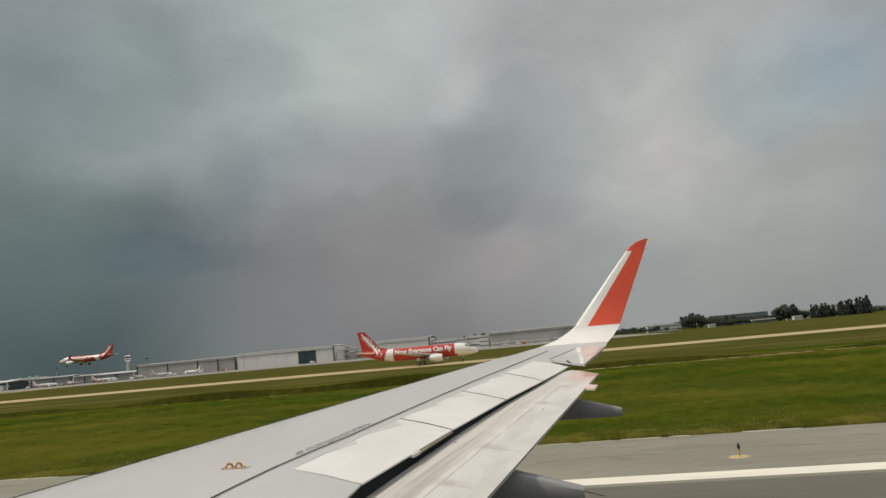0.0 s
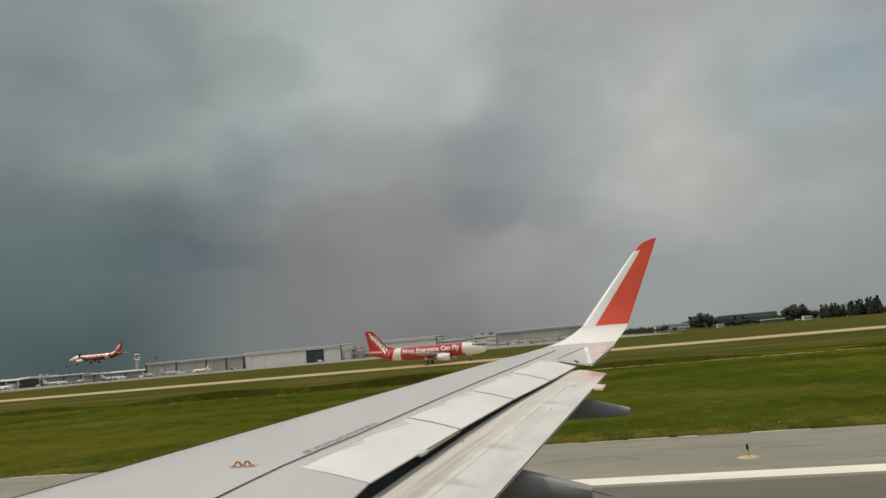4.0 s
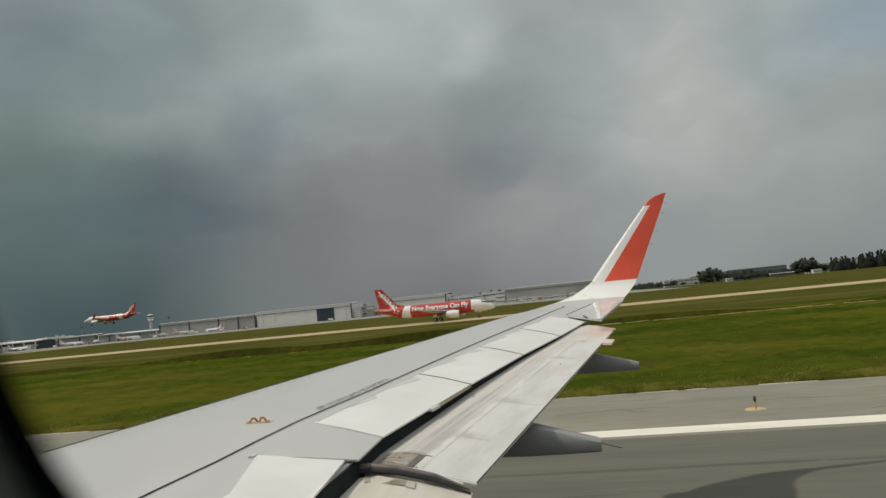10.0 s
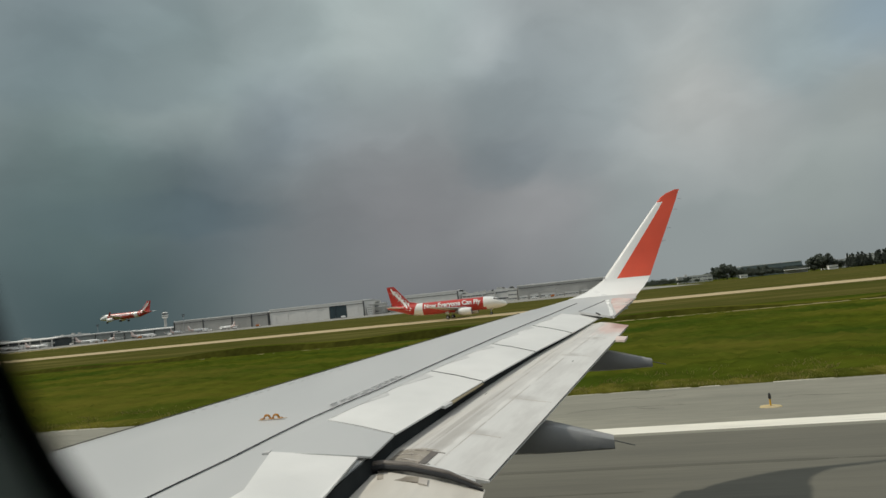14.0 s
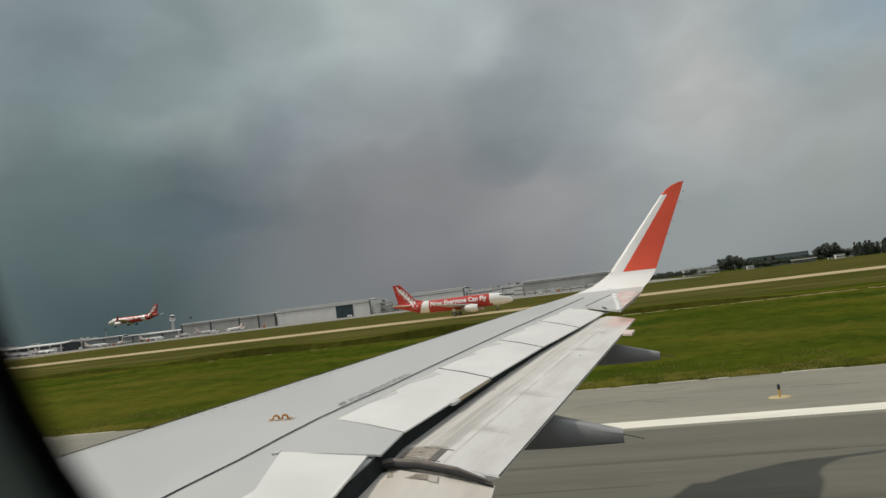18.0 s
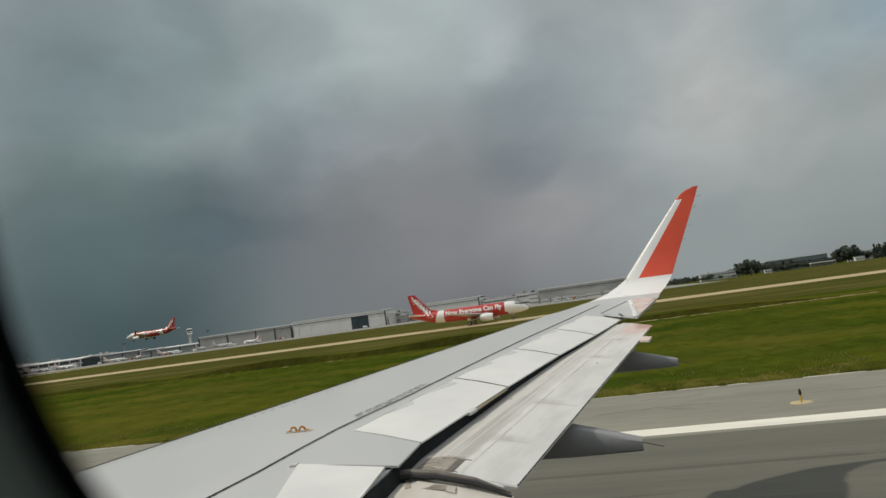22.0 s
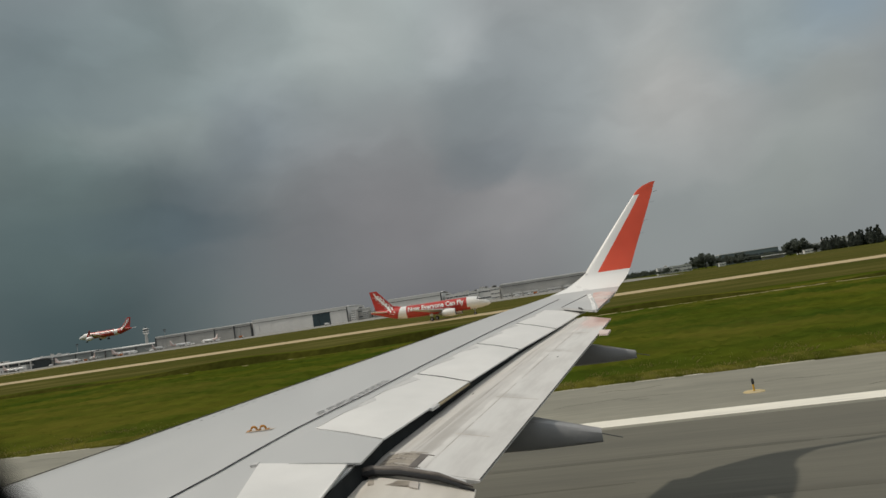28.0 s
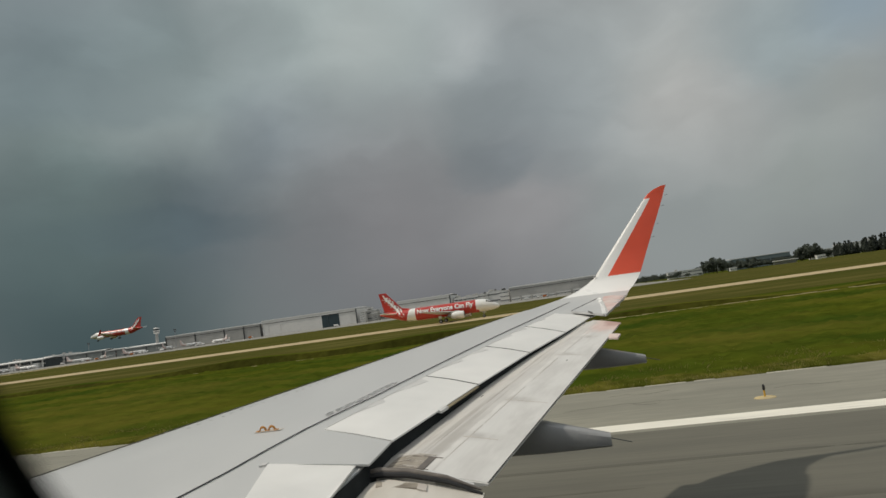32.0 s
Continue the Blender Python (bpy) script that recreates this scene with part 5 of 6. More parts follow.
structure(part("floor_cabin", box(-0.9, 0.9, 0.2, 1.86, 3.2, 3.3), M["cabin"]), "grey cabin floor", "floor")
structure(part("ceiling_cabin", box(-0.9, 0.9, 0.2, 1.70, 4.98, 5.04), M["cabin"]), "grey cabin ceiling", "ceiling")
structure(part("wall_cabin_aisle", box(-0.9, 0.9, 0.1, 0.2, 3.2, 5.06), M["cabin"]), "plain grey cabin wall", "wall")
for x in (-1.0, 0.9):
    structure(part("wall_cabin_end", box(x, x + 0.1, 0.1, 1.70, 3.2, 5.04), M["cabin"]), "plain grey cabin wall", "wall")

# ---- airliners ----


def text_mesh(words, size):
    """The outline of words in the built-in font, as flat points and faces, width along x and height along y."""
    cu = bpy.data.curves.new("words", "FONT")
    cu.body, cu.size, cu.resolution_u = words, size, 2
    cu.offset = size * 0.035
    ob = bpy.data.objects.new("words", cu)
    me = bpy.data.meshes.new_from_object(ob)
    pts, fs = [tuple(v.co) for v in me.vertices], [tuple(p.vertices) for p in me.polygons]
    bpy.data.objects.remove(ob)
    bpy.data.meshes.remove(me)
    bpy.data.curves.remove(cu)
    return pts, fs


def airliner(name, at, rz, body, nose, band, tail, words, label, detail=True, gear=True, tips=True):
    """A twin-jet 37.5 m long, its nose towards +x, standing on its wheels at z = 0."""
    a = thing(name, at, label, "airliner", "airliners on the airfield", rz=rz)
    R, zc = 1.86, 3.70
    # x from the nose tip backwards, radius, height of the axis
    prof = [(0.0, 0.08, -0.82), (0.25, 0.40, -0.76), (0.8, 0.74, -0.64), (1.6, 1.04, -0.50), (2.5, 1.34, -0.33), (3.4, 1.58, -0.17), (4.8, 1.79, -0.04), (6.2, R, 0), (7.0, R, 0), (8.2, R, 0), (12, R, 0), (18, R, 0),
            (23, R, 0), (25.9, R * 0.985, 0.02), (28.4, R * 0.92, 0.13), (30.2, R * 0.82, 0.30), (32.2, R * 0.66, 0.52), (34.4, R * 0.45, 0.80), (36.4, R * 0.24, 1.02), (37.5, R * 0.10, 1.12)]
    X = lambda s: 18.8 - s
    n = 20
    bm = bmesh.new()
    vv = []
    for s, r, dz in prof:
        lean = 0.38 * r if 26 < s < 30.5 else 0.0
        vv.append([bm.verts.new((X(s) + lean * math.cos(2 * math.pi * k / n), r * math.sin(2 * math.pi * k / n), zc + dz + r * 1.04 * math.cos(2 * math.pi * k / n))) for k in range(n)])
    for i, (p, q) in enumerate(zip(vv, vv[1:])):
        s = (prof[i][0] + prof[i + 1][0]) / 2
        for k in range(n):
            f = bm.faces.new((p[k], p[(k + 1) % n], q[(k + 1) % n], q[k]))
            f.smooth = True
            up = math.cos(2 * math.pi * (k + 0.5) / n)
            f.material_index = 1 if s < 6.9 + 0.5 * up else (2 if 26.0 < s < 28.4 else (3 if s >= 28.4 else 0))
    bm.faces.new(vv[-1])
    bmesh.ops.recalc_face_normals(bm, faces=bm.faces[:])
    hull = part("fuselage", bm, [body, nose, band, tail], a)

    def surface(nm, root, tip, thick, mat, mirror=False, parent=a, lab=""):
        """A wing or fin between a root and a tip chord: (leading x, trailing x, y, z)."""
        rings = []
        for (x0, x1, y, z) in (root, tip):
            c = x0 - x1
            d = Vector((0, tip[2] - root[2], tip[3] - root[3])).normalized()
            nrm = Vector((0, -d.z, d.y))
            t = thick * c
            rings.append([Vector((x0, y, z)), Vector((x0 - 0.1 * c, y, z)) + nrm * t * 0.8, Vector((x0 - 0.4 * c, y, z)) + nrm * t, Vector((x1, y, z)),
                          Vector((x0 - 0.4 * c, y, z)) - nrm * t, Vector((x0 - 0.1 * c, y, z)) - nrm * t * 0.8])
        return part(nm, loft(rings), mat, parent, lab)

    surface("fin", (X(29.6), X(36.0), 0, zc + 1.7), (X(34.9), X(37.3), 0, zc + 7.8), 0.05, tail)
    surface("fin_root", (X(26.6), X(33.0), 0, zc + 1.75), (X(30.8), X(33.2), 0, zc + 2.7), 0.04, tail)
    for s in (1, -1):
        surface("wing", (X(11.6), X(18.9), s * 1.6, zc - 1.0), (X(19.4), X(21.1), s * 16.6, zc + 0.35), 0.055, M["skin"])
        if tips:
            surface("wing_tip", (X(19.4), X(21.1), s * 16.6, zc + 0.33), (X(21.4), X(22.1), s * 17.6, zc + 2.6), 0.04, tail)
        surface("tailplane", (X(31.6), X(35.2), s * 0.7, zc + 0.95), (X(34.8), X(36.4), s * 6.1, zc + 1.5), 0.05, nose)
        eng = part("engine", tube([(X(10.0), s * 5.75, zc - 1.85), (X(10.15), s * 5.75, zc - 1.85), (X(11.2), s * 5.75, zc - 1.85), (X(12.8), s * 5.75, zc - 1.83), (X(14.0), s * 5.75, zc - 1.80)],
                                  [0.92, 1.06, 1.16, 1.12, 0.80], 18), nose, a, "white engine nacelle", smooth=True)
        part("intake", tube([(X(9.985), s * 5.75, zc - 1.85), (X(9.97), s * 5.75, zc - 1.85)], [0.84, 0.84], 18), M["dark_steel"], eng)
        part("exhaust", tube([(X(14.0), s * 5.75, zc - 1.80), (X(15.0), s * 5.75, zc - 1.78)], [0.62, 0.4], 14), M["metal"], eng)
        surface("pylon", (X(11.2), X(16.0), s * 5.75, zc - 0.85), (X(11.6), X(15.6), s * 5.75, zc - 0.45), 0.05, M["skin"], parent=eng)
    if gear:
        for x, y, r in ((X(5.1), 0, 0.40), (X(17.7), 3.8, 0.58), (X(17.7), -3.8, 0.58)):
            leg = part("gear_leg", tube([(x, y, r), (x, y, zc - 1.3)], 0.13, 8), M["metal"], a)
            for w in (-0.42, 0.42):
                wh = part("wheel", tube([(x, y + w - 0.2, r), (x, y + w - 0.17, r), (x, y + w + 0.17, r), (x, y + w + 0.2, r)], [r * 0.8, r, r, r * 0.8], 16), M["tyre"], leg)
                part("rim", tube([(x, y + w - 0.21, r), (x, y + w + 0.21, r)], r * 0.5, 12), M["metal"], leg)
            part("gear_door", box(x - 0.5, x + 0.5, y + (0.5 if y >= 0 else -0.54), y + (0.54 if y >= 0 else -0.5), zc - 2.2, zc - 1.5), nose, leg)

    def wrapped(nm, pts, fs, s0, z0, side, mat, lab):
        """Flat lettering bent round the fuselage; s0: metres behind the nose tip at its first letter, as read."""
        bm = bmesh.new()
        vs = [bm.verts.new((u, v, 0)) for u, v, _ in pts]
        for f in fs:
            try:
                bm.faces.new([vs[i] for i in f])
            except ValueError:
                pass
        for k in range(-3, 12):
            bmesh.ops.bisect_plane(bm, geom=bm.verts[:] + bm.edges[:] + bm.faces[:], plane_co=(0, 0.17 * k, 0), plane_no=(0, 1, 0))
        for w in bm.verts:
            u, v = w.co.x, w.co.y
            t = (z0 + v) / (R + 0.03)
            w.co = (X(s0 - u) if side < 0 else X(s0 + u), side * (R + 0.03) * math.cos(t), zc + (R * 1.04 + 0.03) * math.sin(t))
        return part(nm, bm, mat, hull, lab)

    if words:
        pts, fs = text_mesh(words, 2.05)
        wide = max(p[0] for p in pts)
        pts = [(p[0] * 17.6 / wide, p[1], 0) for p in pts]
        wrapped("lettering", pts, fs, 25.4, 0.12, -1, M["white"], "large white slogan lettering")
        wrapped("lettering", pts, fs, 8.4, 0.12, 1, M["white"], "large white slogan lettering")
    if detail:
        for s in (1, -1):
            for k in range(4):
                u, v = 1.75 + 0.55 * k, 0.42 + 0.14 * k
                r = ease([(p[0], p[1]) for p in prof], u + 0.22)
                ax = ease([(p[0], p[2]) for p in prof], u + 0.22)
                y0 = math.sqrt(max(r * r - ((v + 0.22 - ax) / 1.04) ** 2, 0.04))
                part("cockpit_pane", box(X(u + 0.46), X(u), s * y0 - 0.12, s * y0 + 0.06, zc + v, zc + v + 0.5, 0.03), M["black"], hull)
            for k in range(28):
                sx = 7.2 + k * 0.8
                if words:
                    continue
                part("cabin_pane", box(X(sx + 0.26), X(sx), s * 1.93 - 0.05, s * 1.93 + 0.05, zc + 0.42, zc + 0.80), M["glass"], hull)
            # loose white script running down fin and rear hull, as plain strokes
            for k in range(7):
                f = k / 6
                cs, cz = 35.3 - 4.9 * f, 6.2 - 5.5 * f
                for ds, dz0, ds2, dz2, w in ((0.55, 1.05, -0.35, -0.95, 0.24), (1.05, -0.35, -0.75, 0.45 if k % 2 else -0.75, 0.19), (-0.55, 0.75 if k % 3 else 0.2, -0.95, -0.35, 0.16)):
                    q = []
                    for (u, v) in ((cs + ds - w, cz + dz0), (cs + ds + w, cz + dz0), (cs + ds2 + w, cz + dz2), (cs + ds2 - w, cz + dz2)):
                        r = ease([(p[0], p[1]) for p in prof], u)
                        ax = ease([(p[0], p[2]) for p in prof], u)
                        low = r * r - ((v - ax) / 1.04) ** 2
                        q.append((X(u), max(0.05 * ease([(1.7, 6.4), (7.8, 2.4)], v), math.sqrt(low) if low > 0 else 0.0) + 0.05, zc + v))
                    bm = bmesh.new()
                    v1 = [bm.verts.new((px, s * py, pz)) for px, py, pz in q]
                    v2 = [bm.verts.new((px, s * (py - 0.03), pz)) for px, py, pz in q]
                    bm.faces.new(v1)
                    bm.faces.new(v2[::-1])
                    for i in range(4):
                        bm.faces.new((v1[i], v2[i], v2[(i + 1) % 4], v1[(i + 1) % 4]))
                    part("script_stroke", bm, M["white"], a)
        for k, dz in ((13.2, 0.0), (24.5, 0.0)):
            part("aerial", box(X(k + 0.4), X(k), -0.02, 0.02, zc + 2.0, zc + 2.4), nose, hull)
    return a


airliner("airliner", (-43.9, 203.0, 0.0), 0, M["livery"], M["white"], M["white"], M["livery"], "Now Everyone Can Fly",
                   "red and white airliner rolling along the taxiway", tips=False)
airliner("airliner", (-287.8, 373.0, 14.0), 180, M["livery"], M["white"], M["white"], M["livery"], "Now Everyone Can Fly",
                   "red and white airliner low in the air with its wheels down")
parked = airliner("airliner", (-590, 925, 0.0), 65, M["white"], M["white"], M["white"], M["pink"], "",
                  "white airliner parked on the apron before the hangars", detail=True)
for x, y, r in ((-545, 930, 160), (-770, 905, 20), (-735, 915, 140), (-880, 920, 10), (-960, 900, 185), (-1080, 900, 170), (-640, 940, 100), (-690, 930, 30), (-940, 925, 60), (-245, 930, 175)):
    copy_thing(parked, pose(x, y, 0.0, 0, 0, r))

# ---- hangars and airport buildings ----


def hangar(name, x0, x1, y, h, deep, wall, bays, label, door=None, posts=True, open_low=None, crown=1.2):
    """A wide shed: folding door leaves on rails between dark posts, a fascia above them, and a shallow roof."""
    g = thing(name, ((x0 + x1) / 2, y, -0.005), label, "hangar", "hangars beyond the apron")
    w = (x1 - x0) / 2
    part("side_wall", box(-w, -w + 0.6, 0.9, deep, 0, h * 0.93), wall, g)
    part("side_wall", box(w - 0.6, w, 0.9, deep, 0, h * 0.93), wall, g)
    part("rear_wall", box(-w + 0.6, w - 0.6, deep - 0.6, deep, 0, h * 0.93), wall, g)
    part("fascia", box(-w, w, 0.3, 0.9, h * 0.80, h), wall, g)
    part("roof", slab([(-w, 0.9, h * 0.985), (w, 0.9, h * 0.985), (w, deep / 2, h + crown), (w, deep, h * 0.95), (-w, deep, h * 0.95), (-w, deep / 2, h + crown)], 0.4), M["roofing"], g, "pale sheet roof")
    part("gutter", box(-w - 0.4, w + 0.4, -0.1, 0.3, h * 0.955, h + 0.45), M["roofing"], g)
    part("door_rail", box(-w + 0.5, w - 0.5, 0.0, 0.3, h * 0.785, h * 0.815), M["dark_steel"], g)
    n = len(bays)
    total = sum(bays)
    at = -w
    for k, b in enumerate(bays):
        bw = 2 * w * b / total
        leaves = max(2, int(bw / 9))
        for j in range(leaves):
            a, c = at + bw * j / leaves, at + bw * (j + 1) / leaves
            d = 0.5 + 0.25 * (j % 2)
            mat = wall
            if door is not None and door[0] <= (a + c) / 2 <= door[1]:
                mat = M["teal_door"]
            z0 = 0.0
            if open_low and open_low[0] <= (a + c) / 2 <= open_low[1]:
                z0 = h * 0.34
            part("door_leaf", box(a + 0.06, c - 0.06, d, d + 0.2, z0, h * 0.80), mat, g)
        if posts:
            part("post", box(at - 0.9, at + 0.9, -0.5, 0.3, 0, h * 0.92), M["dark_steel"], g, "dark steel door post")
        at += bw
    part("post", box(w - 0.9, w + 0.9, -0.5, 0.3, 0, h * 0.96), M["dark_steel"], g, "dark steel door post")
    part("interior_floor", box(-w + 0.6, w - 0.6, 1.2, deep - 0.6, 0, 0.02), M["dark_steel"], g)
    return g


hangar("hangar", -683, -512, 1000, 21.6, 70, M["grey_clad"], [54, 53, 35, 30], "long grey hangar with tall sliding doors between dark posts")
hangar("hangar", -509, -349, 1000, 24.4, 90, M["white_clad"], [52, 50, 58], "large pale hangar with a dark teal door panel", door=(23, 51), posts=False)
hangar("hangar", -281, -198, 1000, 24.0, 70, M["white_clad"], [83], "pale hangar standing open along its foot", posts=False, open_low=(-40, 41))
hangar("hangar", -107, 33, 1000, 21.2, 80, M["grey_clad"], [46, 47, 47], "wide grey hangar with a dark opening at one end", door=(50, 58), posts=False)
for x0, x1, h in ((-886, -812, 15), (-808, -770, 13)):
    hangar("shed", x0, x1, 1010, h, 40, M["shed_clad"], [40, 30], "grey maintenance shed beside the apron", posts=True)
hangar("shed", -768, -688, 1010, 12, 45, M["shed_clad"], [40, 40], "low grey maintenance shed with a pale roof", crown=2.2)


def block(name, x0, x1, y, h, deep, storeys, bays, label, wall="plaster", roof_kit=2, seed=0):
    """A flat-roofed building with rows of recessed windows, parapet and roof plant."""
    r = random.Random(seed)
    b = thing(name, ((x0 + x1) / 2, y, -0.005), label, "building", "low airport buildings")
    w = (x1 - x0) / 2
    part("wall", box(-w, w, 0, deep, 0, h), M[wall], b)
    part("parapet", box(-w - 0.3, w + 0.3, -0.3, deep + 0.3, h, h + 0.8), M["roofing"], b)
    sh = h / storeys
    for i in range(storeys):
        for k in range(bays):
            a = -w + 2 * w * (k + 0.06) / bays
            c = -w + 2 * w * (k + 0.94) / bays
            wd = part("window", box(a, c, -0.12, 0.02, i * sh + sh * 0.44, i * sh + sh * 0.66), M["glass"], b)
            part("sill", box(a - 0.1, c + 0.1, -0.3, 0.0, i * sh + sh * 0.40, i * sh + sh * 0.44), M["plaster"], wd)
    for k in range(roof_kit):
        cx, s = r.uniform(-w * 0.8, w * 0.8), r.uniform(1.5, 3.5)
        part("roof_plant", box(cx - s, cx + s, deep * 0.3, deep * 0.3 + 2 * s, h + 0.8, h + 0.8 + r.uniform(1.2, 3.2)), M["grey_clad"], b)
    return b


rnd = random.Random(31)
# the crowded white buildings between the hangars
x = -343.0
k = 0
while x < -286:
    w = rnd.uniform(8, 17)
    block("office_block", x, min(x + w, -284), 1000 + rnd.uniform(-6, 26), rnd.uniform(9, 20), 18, rnd.choice((2, 3, 4)), rnd.choice((2, 3, 4)), "small white flat-roofed building crowded between hangars", rnd.choice(("plaster", "white_clad", "grey_clad")), 2, k)
    x += w * 0.82
    k += 1
x = -195.0
while x < -112:
    w = rnd.uniform(12, 24)
    block("office_block", x, min(x + w, -110), 995 + rnd.uniform(0, 22), rnd.uniform(13, 19), 20, rnd.choice((2, 3)), rnd.choice((3, 4, 5)), "white flat-roofed airport building with rows of windows", rnd.choice(("plaster", "plaster", "white_clad")), 3, k)
    x += w * 0.9
    k += 1
x = -104.0
while x < 6:
    w = rnd.uniform(9, 24)
    block("annex", x, min(x + w, 14), 986 + rnd.uniform(-5, 5), rnd.uniform(3.2, 6.0), 9, 1, rnd.choice((3, 4, 6)), "low white annex along the foot of a hangar", rnd.choice(("plaster", "plaster", "white_clad")), 1, 300 + k)
    x += w + rnd.uniform(0.5, 5)
    k += 1
block("office_block", 118, 164, 985, 9, 15, 2, 7, "white two-storey building among trees", "plaster", 1, 90)
block("warehouse", 208, 286, 1010, 15, 30, 1, 6, "faded teal warehouse behind trees", "teal_clad", 0, 91)
block("office_block", 300, 330, 970, 11, 12, 2, 4, "small white building among trees", "plaster", 1, 92)
block("office_block", 345, 392, 1005, 15, 14, 3, 5, "pale building behind a row of dark trees", "white_clad", 1, 93)
block("hut", 183, 191, 900, 3.6, 6, 1, 3, "small white hut among trees", "plaster", 0, 94)
block("hut", 285, 295, 902, 4.2, 7, 1, 3, "small white hut beside a row of dark trees", "plaster", 0, 95)

# open-sided vehicle shelter with a long white roof
shelter = thing("vehicle_shelter", (248, 900, -0.06), "low open shelter with a long white roof on thin posts", "shelter")
part("roof", box(-14, 14, -3.5, 3.5, 4.0, 4.9, 0.12), M["white"], shelter, "long white sheet roof")
part("back_wall", box(-13.5, 13.5, 3.0, 3.2, 0, 4.0), M["grey_clad"], shelter)
for k in range(7):
    part("post", tube([(-13 + k * 4.33, -3.1, 0), (-13 + k * 4.33, -3.1, 4.0)], 0.14, 8), M["metal"], shelter)


def terminal(x0, x1, y, h):
    """A long low terminal: glass walls between white bays under one overhanging white roof."""
    t = thing("terminal", ((x0 + x1) / 2, y, -0.005), "long low terminal with a white roof over dark glass", "terminal")
    w = (x1 - x0) / 2
    part("roof", slab([(-w - 4, -9, h + 0.6), (w + 4, -9, h + 0.6), (w + 4, 20, h + 2.6), (w + 4, 45, h + 0.6), (-w - 4, 45, h + 0.6), (-w - 4, 20, h + 2.6)], 1.5), M["plaster"], t, "thin white overhanging roof")
    part("core", box(-w, w, 1.0, 40, 0, h - 0.9), M["glass"], t)
    part("band", box(-w, w, 0.2, 1.0, h * 0.42, h * 0.56), M["plaster"], t)
    n = int(2 * w / 22)
    for k in range(n + 1):
        cx = -w + 2 * w * k / n
        part("column", box(cx - 0.7, cx + 0.7, -5.5, -4.1, 0, h - 0.8), M["plaster"], t)
        if k < n:
            for j in range(5):
                mx = cx + (j + 0.5) * 22 / 5
                part("mullion", box(mx - 0.15, mx + 0.15, 0.7, 1.0, 0.2, h - 1.0), M["metal"], t)
            if k % 2 == 0:
                part("gate_room", box(cx + 4, cx + 15, -7, 1.0, 0, h * 0.62), M["plaster"], t, "white gate building")
            if k % 2 == 1:
                arm = part("air_bridge", box(cx + 8, cx + 11, -32, -7, 4.2, 7.0), M["white_clad"], t, "white air bridge")
                part("leg", box(cx + 9, cx + 10, -29, -28, 0, 4.2), M["metal"], arm)
    return t


terminal(-1240, -905, 985, 14.0)
terminal(-1640, -1260, 1000, 15.0)
for k in range(9):
    x = -1560 + k * 76
    block("roof_hall", x, x + rnd.uniform(30, 60), 1035, rnd.uniform(16, 21), 25, 3, 6, "pale terminal hall rising behind the concourse", "white_clad", 3, 120 + k)

# control tower
tw = thing("control_tower", (-720, 1030, -0.005), "tall slender control tower with a banded white and blue cab", "control tower")
part("shaft", tube([(0, 0, 0), (0, 0, 31)], [2.6, 2.2], 12), M["grey_clad"], tw)
part("gallery", tube([(0, 0, 29.5), (0, 0, 30.8), (0, 0, 32.4)], [2.4, 4.7, 4.9], 14), M["plaster"], tw)
part("gallery_windows", tube([(0, 0, 32.4), (0, 0, 33.6)], [4.5, 4.5], 14), M["teal_door"], tw, "dark blue window band")
part("upper_gallery", tube([(0, 0, 33.6), (0, 0, 35.2)], [5.0, 5.2], 14), M["plaster"], tw)
part("cab", tube([(0, 0, 35.2), (0, 0, 38.2)], [3.9, 4.7], 14), M["glass"], tw, "dark glass cab")
part("cab_roof", tube([(0, 0, 38.2), (0, 0, 39.2), (0, 0, 40.2)], [5.1, 4.6, 1.0], 14), M["plaster"], tw)
part("mast", tube([(0, 0, 40.0), (0, 0, 44.5)], 0.25, 6), M["rod"], tw)

# lamp masts and aerials
for x, y, h in ((-655, 985, 30), (-1010, 975, 30), (-1110, 1050, 34), (-880, 1060, 30)):
    lm = thing("floodlight_mast", (x, y, -0.005), "thin grey floodlight mast on the apron", "light mast", "apron floodlights")
    part("pole", tube([(0, 0, 0), (0, 0, h)], [0.5, 0.3], 8), M["metal"], lm)
    part("lamp_head", box(-2.2, 2.2, -0.8, 0.8, h, h + 1.6), M["dark_steel"], lm)
    part("lamp_head", box(-1.6, 1.6, -0.6, 0.6, h - 2.4, h - 1.4), M["dark_steel"], lm)


# service vehicles on the apron and behind the infield


def truck(at, rz, mat, label):
    v = thing("service_truck", at, label, "truck", "service vehicles", rz=rz)
    part("cargo_box", box(-3.4, 1.4, -1.2, 1.2, 1.0, 3.4, 0.06), mat, v)
    part("cab", box(1.5, 3.4, -1.15, 1.15, 0.7, 2.7, 0.15), M["white"], v)
    part("windscreen", box(3.38, 3.43, -1.0, 1.0, 1.7, 2.5), M["glass"], v)
    part("chassis", box(-3.4, 3.3, -0.9, 0.9, 0.6, 0.98), M["dark_steel"], v)
    for x in (-2.4, 2.4):
        for y in (-1.1, 1.1):
            part("wheel", tube([(x, y - 0.15, 0.5), (x, y + 0.15, 0.5)], 0.5, 12), M["tyre"], v)
    return v


t1 = truck((-60, 930, -0.005), 5, M["white"], "white service truck on the apron")
t2 = truck((-480, 905, -0.005), 0, M["orange"], "orange service truck on the apron")
for k in range(16):
    copy_thing(t1 if k % 3 else t2, pose(rnd.uniform(-860, 20), rnd.uniform(900, 965), -0.005, 0, 0, rnd.choice((0, 5, 170, 90))))


